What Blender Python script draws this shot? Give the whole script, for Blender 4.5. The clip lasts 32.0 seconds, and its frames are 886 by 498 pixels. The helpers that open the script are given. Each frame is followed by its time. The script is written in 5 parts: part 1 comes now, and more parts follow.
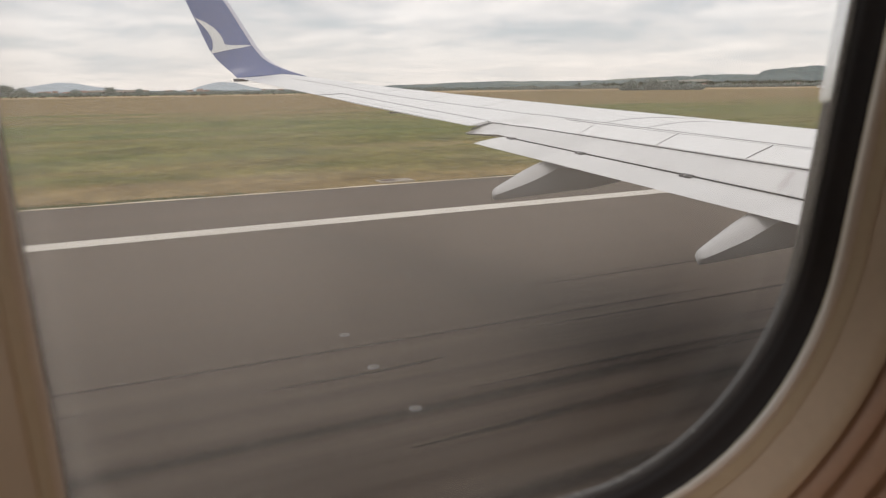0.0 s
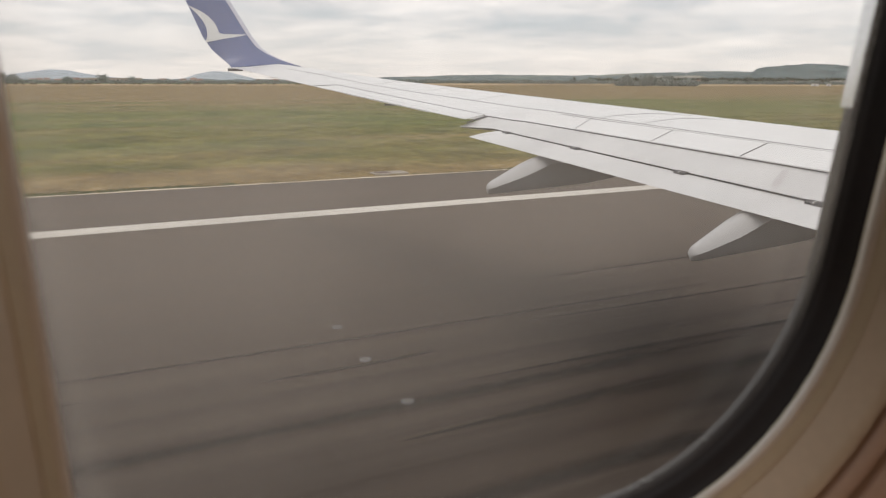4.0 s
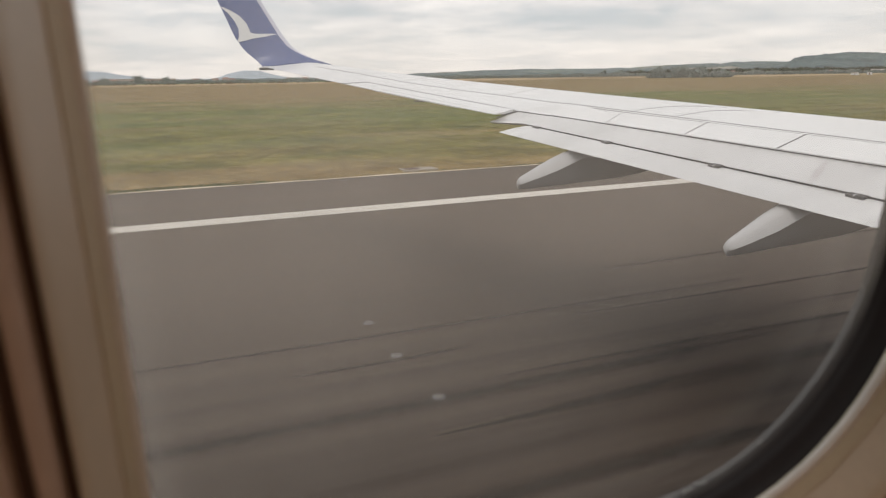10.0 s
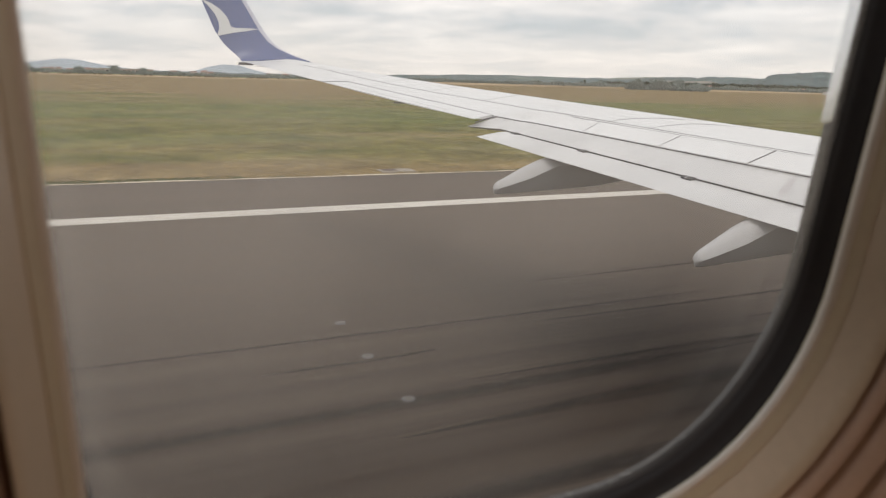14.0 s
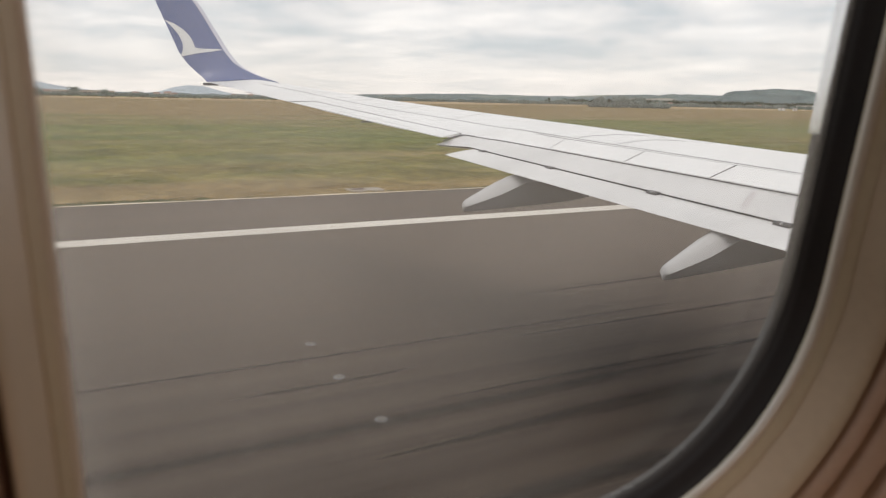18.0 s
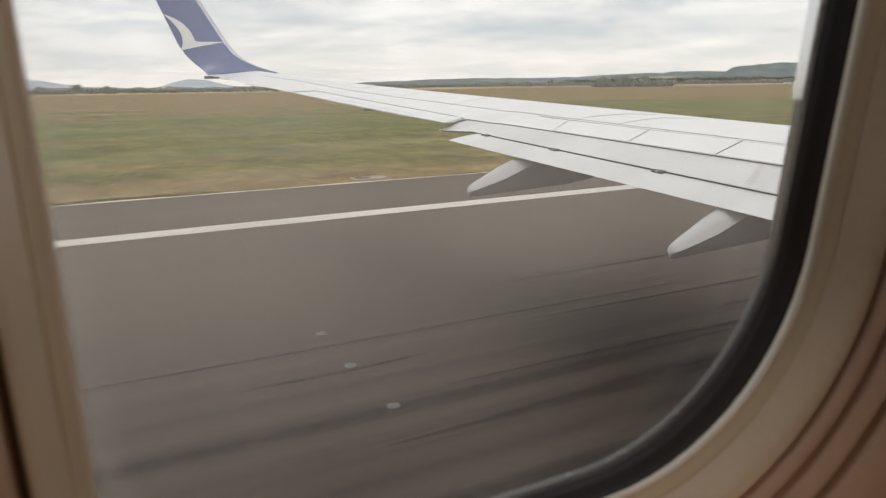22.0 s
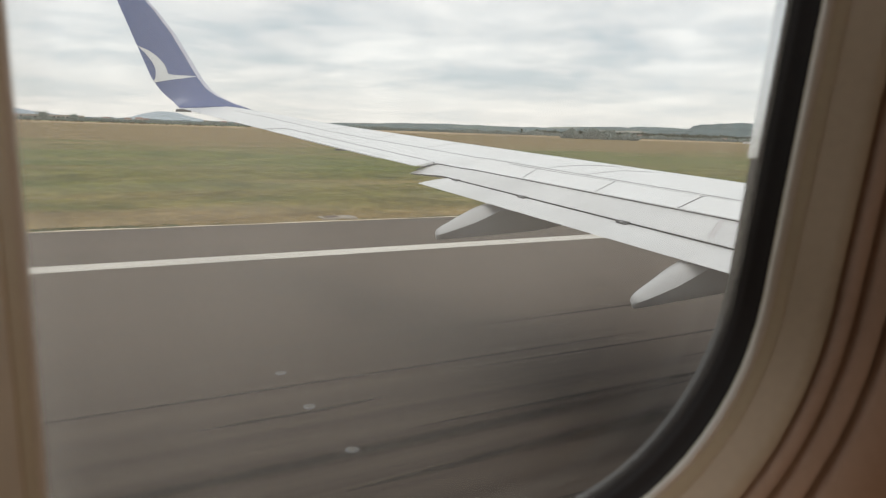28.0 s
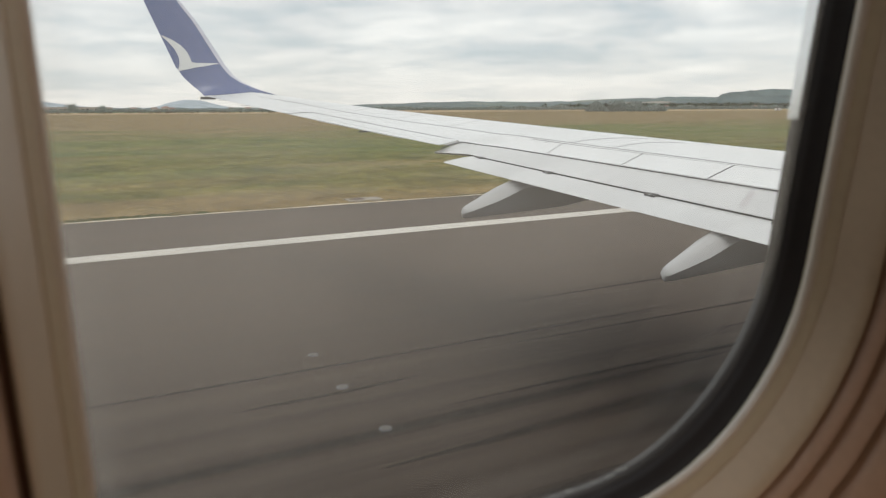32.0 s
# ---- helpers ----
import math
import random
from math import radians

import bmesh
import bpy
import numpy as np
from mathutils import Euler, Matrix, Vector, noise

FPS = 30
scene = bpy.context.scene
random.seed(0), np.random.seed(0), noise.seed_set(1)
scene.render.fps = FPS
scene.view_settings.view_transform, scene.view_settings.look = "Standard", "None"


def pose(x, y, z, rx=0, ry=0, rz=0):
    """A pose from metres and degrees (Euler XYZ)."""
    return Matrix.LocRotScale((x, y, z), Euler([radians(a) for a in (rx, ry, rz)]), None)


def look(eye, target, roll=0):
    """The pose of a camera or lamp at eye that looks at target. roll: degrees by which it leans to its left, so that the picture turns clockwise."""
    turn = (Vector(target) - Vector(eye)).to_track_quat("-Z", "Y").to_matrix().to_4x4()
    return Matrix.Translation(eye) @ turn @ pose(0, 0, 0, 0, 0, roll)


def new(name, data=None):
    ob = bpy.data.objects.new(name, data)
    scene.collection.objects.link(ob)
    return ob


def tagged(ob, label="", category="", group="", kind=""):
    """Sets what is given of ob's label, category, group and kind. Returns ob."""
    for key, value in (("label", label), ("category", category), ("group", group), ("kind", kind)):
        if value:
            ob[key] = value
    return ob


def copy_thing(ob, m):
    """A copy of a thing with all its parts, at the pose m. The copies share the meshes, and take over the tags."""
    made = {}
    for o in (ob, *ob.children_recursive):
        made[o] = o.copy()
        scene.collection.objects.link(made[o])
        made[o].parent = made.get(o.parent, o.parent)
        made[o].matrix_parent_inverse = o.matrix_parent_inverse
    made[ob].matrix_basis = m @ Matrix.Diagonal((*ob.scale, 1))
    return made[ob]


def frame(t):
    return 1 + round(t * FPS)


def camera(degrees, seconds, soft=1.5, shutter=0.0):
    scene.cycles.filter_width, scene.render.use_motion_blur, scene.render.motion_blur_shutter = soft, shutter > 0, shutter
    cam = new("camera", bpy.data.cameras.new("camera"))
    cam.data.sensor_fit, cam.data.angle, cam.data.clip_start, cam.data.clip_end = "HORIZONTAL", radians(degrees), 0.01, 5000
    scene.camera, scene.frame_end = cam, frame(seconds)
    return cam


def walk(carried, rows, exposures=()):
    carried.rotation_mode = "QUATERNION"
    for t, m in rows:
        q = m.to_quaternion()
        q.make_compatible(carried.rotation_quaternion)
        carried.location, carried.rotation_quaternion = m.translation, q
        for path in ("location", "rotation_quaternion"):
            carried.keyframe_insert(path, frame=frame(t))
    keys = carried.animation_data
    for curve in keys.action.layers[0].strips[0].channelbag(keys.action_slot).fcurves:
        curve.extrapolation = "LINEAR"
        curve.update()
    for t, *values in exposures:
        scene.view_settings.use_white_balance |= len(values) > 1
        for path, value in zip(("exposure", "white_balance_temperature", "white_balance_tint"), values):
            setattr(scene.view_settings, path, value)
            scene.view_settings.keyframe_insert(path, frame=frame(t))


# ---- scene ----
cam = camera(68.2, 32.0, soft=1.2)
cam.data.dof.use_dof, cam.data.dof.focus_distance, cam.data.dof.aperture_fstop = True, 12.0, 12.5
# seconds, eye, turn
PATH = [
    (0, 0.0122, -0.0126, 3.7436, 76.25, 0.71, -23.72),
    (0.5, 0.0062, -0.0135, 3.7435, 76.63, 0.55, -23.94),
    (1, 0.0033, -0.0089, 3.7439, 76.96, -1.43, -24.60),
    (1.5, 0.0012, -0.0013, 3.7458, 76.43, -0.92, -24.11),
    (2, 0.0026, 0.0029, 3.7455, 76.08, 0.05, -23.51),
    (2.5, 0.0032, -0.0003, 3.7483, 75.73, 1.81, -22.82),
    (3, 0.0019, 0.0015, 3.7529, 76.16, 0.08, -23.14),
    (3.5, 0.0047, -0.0008, 3.7493, 76.04, 0.72, -23.54),
    (4, 0.0075, -0.0037, 3.7464, 75.64, -0.14, -24.13),
    (4.5, 0.0064, -0.0080, 3.7464, 75.23, 0.39, -23.99),
    (6.5, 0.0089, -0.0142, 3.7459, 75.29, -0.31, -24.23),
    (7, 0.0076, -0.0053, 3.7473, 75.20, -0.14, -24.13),
    (7.5, 0.0071, -0.0045, 3.7501, 75.59, 1.54, -20.86),
    (8, 0.0013, 0.0023, 3.7534, 74.86, 1.31, -21.79),
    (8.5, 0.0043, -0.0025, 3.7507, 74.93, 1.19, -21.80),
    (9, -0.0000, 0.0002, 3.7500, 75.18, 1.32, -21.95),
    (9.5, -0.0002, 0.0022, 3.7498, 75.52, 0.06, -22.36),
    (10, -0.0006, -0.0005, 3.7491, 75.29, 0.81, -21.70),
    (10.5, 0.0009, -0.0074, 3.7497, 75.59, 0.78, -22.86),
    (11, -0.0011, -0.0020, 3.7543, 75.20, 1.66, -21.21),
    (11.5, -0.0004, -0.0023, 3.7498, 75.31, -0.02, -22.31),
    (12, -0.0014, 0.0007, 3.7459, 75.67, 0.65, -21.80),
    (12.5, -0.0007, -0.0060, 3.7453, 75.60, -0.48, -22.85),
    (13, -0.0026, -0.0008, 3.7468, 75.95, -2.23, -22.89),
    (13.5, 0.0032, -0.0133, 3.7467, 75.65, -0.18, -22.90),
    (14, 0.0072, -0.0167, 3.7492, 75.54, -1.55, -23.29),
    (14.5, 0.0042, -0.0121, 3.7503, 75.06, -1.19, -22.18),
    (16.5, 0.0055, -0.0177, 3.7461, 75.69, -1.07, -22.60),
    (17, 0.0089, -0.0152, 3.7465, 75.24, 0.02, -26.31),
    (17.5, 0.0007, -0.0162, 3.7467, 76.26, -0.64, -26.92),
    (18, -0.0027, -0.0097, 3.7473, 77.18, -1.14, -26.15),
    (18.5, -0.0036, -0.0146, 3.7488, 76.34, -0.65, -25.70),
    (19, -0.0001, -0.0150, 3.7508, 75.25, 0.61, -25.00),
    (19.5, -0.0030, -0.0135, 3.7512, 75.60, -0.44, -25.03),
    (20, -0.0037, -0.0125, 3.7508, 75.92, -1.66, -25.40),
    (20.5, 0.0003, -0.0200, 3.7502, 75.34, -0.52, -25.38),
    (21, 0.0038, -0.0218, 3.7468, 75.50, 0.47, -25.34),
    (21.5, 0.0010, -0.0186, 3.7459, 75.75, 0.46, -25.73),
    (22, 0.0001, -0.0189, 3.7445, 75.97, 0.78, -25.97),
    (22.5, -0.0003, -0.0160, 3.7454, 76.18, 0.46, -26.21),
    (23, 0.0009, -0.0224, 3.7473, 76.81, 1.07, -25.90),
    (23.5, 0.0014, -0.0168, 3.7466, 76.83, 1.98, -25.73),
    (24, -0.0007, -0.0227, 3.7464, 77.15, 1.56, -25.82),
    (24.5, 0.0002, -0.0182, 3.7435, 77.33, 1.53, -25.88),
    (25, 0.0012, -0.0264, 3.7402, 78.01, 0.10, -26.15),
    (25.5, -0.0001, -0.0164, 3.7428, 77.75, -0.12, -25.03),
    (27.5, -0.0041, -0.0215, 3.7454, 79.62, -0.94, -28.06),
    (28, -0.0036, -0.0230, 3.7445, 79.73, -1.88, -28.39),
    (28.5, -0.0038, -0.0228, 3.7469, 79.20, -2.12, -28.42),
    (29, -0.0045, -0.0226, 3.7487, 79.14, -2.25, -28.16),
    (29.5, -0.0052, -0.0222, 3.7497, 78.79, -2.02, -27.80),
    (30, -0.0062, -0.0217, 3.7502, 78.73, -1.94, -27.44),
    (30.5, -0.0059, -0.0212, 3.7493, 78.77, -2.00, -27.31),
    (31, -0.0054, -0.0205, 3.7477, 78.67, -1.77, -27.75),
    (31.5, -0.0040, -0.0200, 3.7452, 78.12, -0.56, -26.66),
    (32, -0.0036, -0.0193, 3.7420, 77.87, 0.25, -26.42),]
walk(cam, [(t, pose(x, y, z, a, b, c)) for t, x, y, z, a, b, c in PATH],
     exposures=[(0, 0.0, 6650, 14), (13, 0.02, 6620, 13), (17, 0.10, 6600, 13), (24, 0.08, 6500, 10), (32, 0.04, 6400, 8)])

# ---- light ----
SUN_EL, SUN_ROT = radians(64), radians(215)
world = bpy.data.worlds.new("overcast_sky")
scene.world = world
world.use_nodes = True
wn, wl = world.node_tree.nodes, world.node_tree.links
wn.clear()


def wnode(kind, **kw):
    n = wn.new(kind)
    for k, v in kw.items():
        n.inputs[k].default_value = v
    return n


w_out = wn.new("ShaderNodeOutputWorld")
w_bg = wn.new("ShaderNodeBackground")
w_sky = wn.new("ShaderNodeTexSky")
w_sky.sky_type, w_sky.sun_disc = "NISHITA", False
w_sky.sun_elevation, w_sky.sun_rotation = SUN_EL, SUN_ROT
w_gain = wn.new("ShaderNodeMix")
w_gain.data_type, w_gain.blend_type = "RGBA", "MULTIPLY"
w_gain.inputs["Factor"].default_value = 1
w_gain.inputs[7].default_value = (0.09, 0.09, 0.09, 1)
wl.new(w_sky.outputs[0], w_gain.inputs[6])
w_co = wn.new("ShaderNodeTexCoord")
w_sep = wn.new("ShaderNodeSeparateXYZ")
wl.new(w_co.outputs["Generated"], w_sep.inputs[0])
w_up = wn.new("ShaderNodeMath")
w_up.operation = "MAXIMUM"
w_up.inputs[1].default_value = 0.0
wl.new(w_sep.outputs[2], w_up.inputs[0])
w_den = wn.new("ShaderNodeMath")
w_den.operation = "ADD"
w_den.inputs[1].default_value = 0.10
wl.new(w_up.outputs[0], w_den.inputs[0])
w_div = []
for k in (0, 1):
    d = wn.new("ShaderNodeMath")
    d.operation = "DIVIDE"
    wl.new(w_sep.outputs[k], d.inputs[0])
    wl.new(w_den.outputs[0], d.inputs[1])
    w_div.append(d)
w_pl = wn.new("ShaderNodeCombineXYZ")
wl.new(w_div[0].outputs[0], w_pl.inputs[0])
wl.new(w_div[1].outputs[0], w_pl.inputs[1])
w_big = wnode("ShaderNodeTexNoise", Scale=0.75, Detail=6, Roughness=0.55, Distortion=0.4)
w_fine = wnode("ShaderNodeTexNoise", Scale=2.3, Detail=7, Roughness=0.62, Distortion=0.7)
wl.new(w_pl.outputs[0], w_big.inputs["Vector"])
wl.new(w_pl.outputs[0], w_fine.inputs["Vector"])
w_mix = wn.new("ShaderNodeMix")
w_mix.data_type = "FLOAT"
w_mix.inputs["Factor"].default_value = 0.32
wl.new(w_big.outputs[0], w_mix.inputs[2])
wl.new(w_fine.outputs[0], w_mix.inputs[3])
w_ramp = wn.new("ShaderNodeValToRGB")
e = w_ramp.color_ramp.elements
e[0].position, e[0].color = 0.37, (0.43, 0.485, 0.53, 1)
e[1].position, e[1].color = 0.63, (0.82, 0.81, 0.795, 1)
m = w_ramp.color_ramp.elements.new(0.50)
m.color = (0.62, 0.635, 0.645, 1)
wl.new(w_mix.outputs[0], w_ramp.inputs[0])
# a warm bright band where the cloud thins towards the horizon
w_band = wn.new("ShaderNodeMapRange")
w_band.inputs["From Min"].default_value, w_band.inputs["From Max"].default_value = 0.0, 0.10
w_band.inputs["To Min"].default_value, w_band.inputs["To Max"].default_value = 0.5, 0.0
wl.new(w_up.outputs[0], w_band.inputs["Value"])
w_hz = wn.new("ShaderNodeMix")
w_hz.data_type = "RGBA"
w_hz.inputs[7].default_value = (0.80, 0.745, 0.695, 1)
wl.new(w_band.outputs[0], w_hz.inputs["Factor"])
wl.new(w_ramp.outputs[0], w_hz.inputs[6])
w_all = wn.new("ShaderNodeMix")
w_all.data_type = "RGBA"
w_all.inputs["Factor"].default_value = 0.9
wl.new(w_gain.outputs[2], w_all.inputs[6])
wl.new(w_hz.outputs[2], w_all.inputs[7])
# an overcast sky is brighter overhead than low down
w_dome = wn.new("ShaderNodeMapRange")
w_dome.inputs["From Min"].default_value, w_dome.inputs["From Max"].default_value = 0.1, 0.8
w_dome.inputs["To Min"].default_value, w_dome.inputs["To Max"].default_value = 1.47, 1.72
wl.new(w_up.outputs[0], w_dome.inputs["Value"])
wl.new(w_dome.outputs[0], w_bg.inputs["Strength"])
wl.new(w_all.outputs[2], w_bg.inputs[0])
wl.new(w_bg.outputs[0], w_out.inputs[0])

sun_data = bpy.data.lights.new("sun", "SUN")
sun_data.energy, sun_data.angle, sun_data.color = 0.6, radians(20), (1.0, 0.95, 0.88)
sun = new("sun", sun_data)
sun_from = Vector((math.sin(SUN_ROT) * math.cos(SUN_EL), math.cos(SUN_ROT) * math.cos(SUN_EL), math.sin(SUN_EL)))
sun.matrix_world = look(sun_from * 50, (0, 0, 0))

# warm cabin ceiling light strip along the seat rows
cab_data = bpy.data.lights.new("cabin_light", "AREA")
cab_data.shape, cab_data.size, cab_data.size_y = "RECTANGLE", 1.8, 0.25
cab_data.energy, cab_data.color = 5.8, (1.0, 0.69, 0.46)
cab = new("cabin_light", cab_data)
cab.matrix_world = look((0.50, -0.80, 4.56), (0.15, 0.05, 3.55))


# ---- materials ----
def material(name):
    mt = bpy.data.materials.new(name)
    mt.use_nodes = True
    nt = mt.node_tree
    return mt, nt.nodes, nt.links, nt.nodes["Principled BSDF"]


def surface(name, colour, rough=0.5, metal=0.0, spread=0.12, coarse=1.5, fine=40.0, bump=0.05, stretch=(1, 1, 1), depth=0.01, coat=0.0, by_object=0.0, spec=0.5):
    """A plain material with variation at two scales, wear in the gloss and a little relief."""
    mt, n, l, b = material(name)
    co = n.new("ShaderNodeTexCoord")
    mp = n.new("ShaderNodeMapping")
    mp.inputs["Scale"].default_value = stretch
    l.new(co.outputs["Object"], mp.inputs["Vector"])
    a = n.new("ShaderNodeTexNoise")
    a.inputs["Scale"].default_value, a.inputs["Detail"].default_value = coarse, 4
    f = n.new("ShaderNodeTexNoise")
    f.inputs["Scale"].default_value, f.inputs["Detail"].default_value = fine, 3
    l.new(mp.outputs[0], a.inputs["Vector"])
    l.new(mp.outputs[0], f.inputs["Vector"])
    mx = n.new("ShaderNodeMix")
    mx.data_type = "FLOAT"
    mx.inputs["Factor"].default_value = 0.4
    l.new(a.outputs[0], mx.inputs[2])
    l.new(f.outputs[0], mx.inputs[3])
    rp = n.new("ShaderNodeValToRGB")
    el = rp.color_ramp.elements
    el[0].position, el[1].position = 0.3, 0.7
    el[0].color = (*[max(0.0, c * (1 - spread)) for c in colour], 1)
    el[1].color = (*[min(1.0, c * (1 + spread)) for c in colour], 1)
    l.new(mx.outputs[0], rp.inputs[0])
    last = rp.outputs[0]
    if by_object:
        oi = n.new("ShaderNodeObjectInfo")
        hv = n.new("ShaderNodeHueSaturation")
        mr = n.new("ShaderNodeMapRange")
        mr.inputs["To Min"].default_value, mr.inputs["To Max"].default_value = 1 - by_object, 1 + by_object
        l.new(oi.outputs["Random"], mr.inputs["Value"])
        l.new(mr.outputs[0], hv.inputs["Value"])
        l.new(last, hv.inputs["Color"])
        last = hv.outputs[0]
    l.new(last, b.inputs["Base Color"])
    rr = n.new("ShaderNodeMapRange")
    rr.inputs["To Min"].default_value, rr.inputs["To Max"].default_value = max(0.02, rough - 0.1), min(1.0, rough + 0.1)
    l.new(mx.outputs[0], rr.inputs["Value"])
    l.new(rr.outputs[0], b.inputs["Roughness"])
    b.inputs["Metallic"].default_value = metal
    b.inputs["Coat Weight"].default_value = coat
    b.inputs["Specular IOR Level"].default_value = spec
    if bump:
        bp = n.new("ShaderNodeBump")
        bp.inputs["Strength"].default_value, bp.inputs["Distance"].default_value = bump, depth
        l.new(f.outputs[0], bp.inputs["Height"])
        l.new(bp.outputs[0], b.inputs["Normal"])
    return mt


def noise_at(n, l, co, scale, stretch, detail=4, rough=0.5, kind="Object"):
    mp = n.new("ShaderNodeMapping")
    mp.inputs["Scale"].default_value = stretch
    l.new(co.outputs[kind], mp.inputs["Vector"])
    t = n.new("ShaderNodeTexNoise")
    t.inputs["Scale"].default_value, t.inputs["Detail"].default_value, t.inputs["Roughness"].default_value = scale, detail, rough
    l.new(mp.outputs[0], t.inputs["Vector"])
    return t.outputs[0]


def ramp(n, l, src, stops):
    rp = n.new("ShaderNodeValToRGB")
    el = rp.color_ramp.elements
    el[0].position, el[0].color = stops[0][0], (*stops[0][1], 1)
    el[1].position, el[1].color = stops[-1][0], (*stops[-1][1], 1)
    for p, c in stops[1:-1]:
        el.new(p).color = (*c, 1)
    l.new(src, rp.inputs[0])
    return rp.outputs[0]


def blend(n, l, fac, a, b, mode="MIX"):
    mx = n.new("ShaderNodeMix")
    mx.data_type, mx.blend_type = "RGBA", mode
    for sock, v in ((mx.inputs["Factor"], fac), (mx.inputs[6], a), (mx.inputs[7], b)):
        if isinstance(v, (int, float)):
            sock.default_value = v
        elif isinstance(v, tuple):
            sock.default_value = (*v, 1)
        else:
            l.new(v, sock)
    return mx.outputs[2]


def grass_material():
    """Mown airfield grass: green and straw-coloured drifts that run along the runway."""
    mt, n, l, b = material("airfield_grass")
    co = n.new("ShaderNodeTexCoord")
    drift = noise_at(n, l, co, 0.05, (0.35, 1.3, 1), 6, 0.65)
    patch = noise_at(n, l, co, 0.22, (0.9, 0.8, 1), 7, 0.72)
    tuft = noise_at(n, l, co, 1.1, (0.7, 0.35, 1), 5, 0.75)
    blade = noise_at(n, l, co, 6.0, (0.4, 0.35, 1), 3, 0.7)
    green = ramp(n, l, patch, [(0.34, (0.059, 0.083, 0.017)), (0.50, (0.107, 0.124, 0.026)), (0.66, (0.164, 0.160, 0.040))])
    straw = ramp(n, l, patch, [(0.34, (0.124, 0.087, 0.034)), (0.50, (0.202, 0.142, 0.061)), (0.66, (0.288, 0.212, 0.102))])
    sep = n.new("ShaderNodeSeparateXYZ")
    l.new(co.outputs["Object"], sep.inputs[0])
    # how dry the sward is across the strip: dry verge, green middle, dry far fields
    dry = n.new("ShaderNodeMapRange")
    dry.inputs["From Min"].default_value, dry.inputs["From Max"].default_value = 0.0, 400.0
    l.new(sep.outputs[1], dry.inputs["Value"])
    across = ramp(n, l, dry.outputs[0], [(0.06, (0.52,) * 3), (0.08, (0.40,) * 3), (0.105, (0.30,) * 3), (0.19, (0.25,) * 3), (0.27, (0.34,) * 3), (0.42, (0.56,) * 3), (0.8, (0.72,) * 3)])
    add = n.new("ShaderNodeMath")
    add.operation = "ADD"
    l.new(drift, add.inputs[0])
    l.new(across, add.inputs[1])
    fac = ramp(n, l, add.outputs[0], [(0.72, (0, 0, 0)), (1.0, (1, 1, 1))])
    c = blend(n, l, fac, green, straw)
    c = blend(n, l, 0.62, c, ramp(n, l, tuft, [(0.32, (0.52, 0.56, 0.56)), (0.68, (1.48, 1.42, 1.3))]), "MULTIPLY")
    c = blend(n, l, 0.35, c, ramp(n, l, blade, [(0.3, (0.6, 0.6, 0.6)), (0.7, (1.4, 1.4, 1.4))]), "MULTIPLY")
    l.new(c, b.inputs["Base Color"])
    b.inputs["Roughness"].default_value = 0.95
    b.inputs["Specular IOR Level"].default_value = 0.1
    bp = n.new("ShaderNodeBump")
    bp.inputs["Strength"].default_value, bp.inputs["Distance"].default_value = 0.6, 0.12
    l.new(tuft, bp.inputs["Height"])
    l.new(bp.outputs[0], b.inputs["Normal"])
    return mt


def asphalt_material():
    """Grooved runway asphalt: grain, long wear streaks and tyre rubber laid down along the landing tracks."""
    mt, n, l, b = material("runway_asphalt")
    co = n.new("ShaderNodeTexCoord")
    grain = noise_at(n, l, co, 9.0, (0.10, 1, 1), 3, 0.7)
    lanes = noise_at(n, l, co, 0.8, (0.004, 1, 1), 4, 0.6)
    stain = noise_at(n, l, co, 0.22, (0.05, 1, 1), 4, 0.6)
    base = ramp(n, l, stain, [(0.3, (0.083, 0.0625, 0.046)), (0.55, (0.100, 0.0755, 0.056)), (0.75, (0.117, 0.0885, 0.067))])
    base = blend(n, l, 0.3, base, ramp(n, l, lanes, [(0.3, (0.72,) * 3), (0.7, (1.25,) * 3)]), "MULTIPLY")
    base = blend(n, l, 0.25, base, ramp(n, l, grain, [(0.3, (0.6,) * 3), (0.7, (1.4,) * 3)]), "MULTIPLY")
    # rubber: thin dark tracks between 4 and 11 m from the cabin side of the strip
    rub = noise_at(n, l, co, 2.3, (0.006, 1, 1), 5, 0.65)
    sep = n.new("ShaderNodeSeparateXYZ")
    l.new(co.outputs["Object"], sep.inputs[0])
    where = n.new("ShaderNodeMapRange")
    where.inputs["From Min"].default_value, where.inputs["From Max"].default_value = -5.0, 20.0
    l.new(sep.outputs[1], where.inputs["Value"])
    zone = ramp(n, l, where.outputs[0], [(0.2, (0.95,) * 3), (0.42, (0.95,) * 3), (0.52, (0.80,) * 3), (0.63, (0.36,) * 3), (0.74, (0.0,) * 3)])
    mark = ramp(n, l, rub, [(0.36, (0.50,) * 3), (0.50, (0.77,) * 3), (0.62, (0.98,) * 3)])
    fac = blend(n, l, 1.0, mark, zone, "MULTIPLY")
    # the rubber's brown tint also carries the pane's warm cabin reflection
    base = blend(n, l, fac, base, (0.021, 0.0120, 0.0072))
    l.new(base, b.inputs["Base Color"])
    b.inputs["Roughness"].default_value = 0.85
    b.inputs["Specular IOR Level"].default_value = 0.25
    bp = n.new("ShaderNodeBump")
    bp.inputs["Strength"].default_value, bp.inputs["Distance"].default_value = 0.12, 0.01
    l.new(grain, bp.inputs["Height"])
    l.new(bp.outputs[0], b.inputs["Normal"])
    return mt


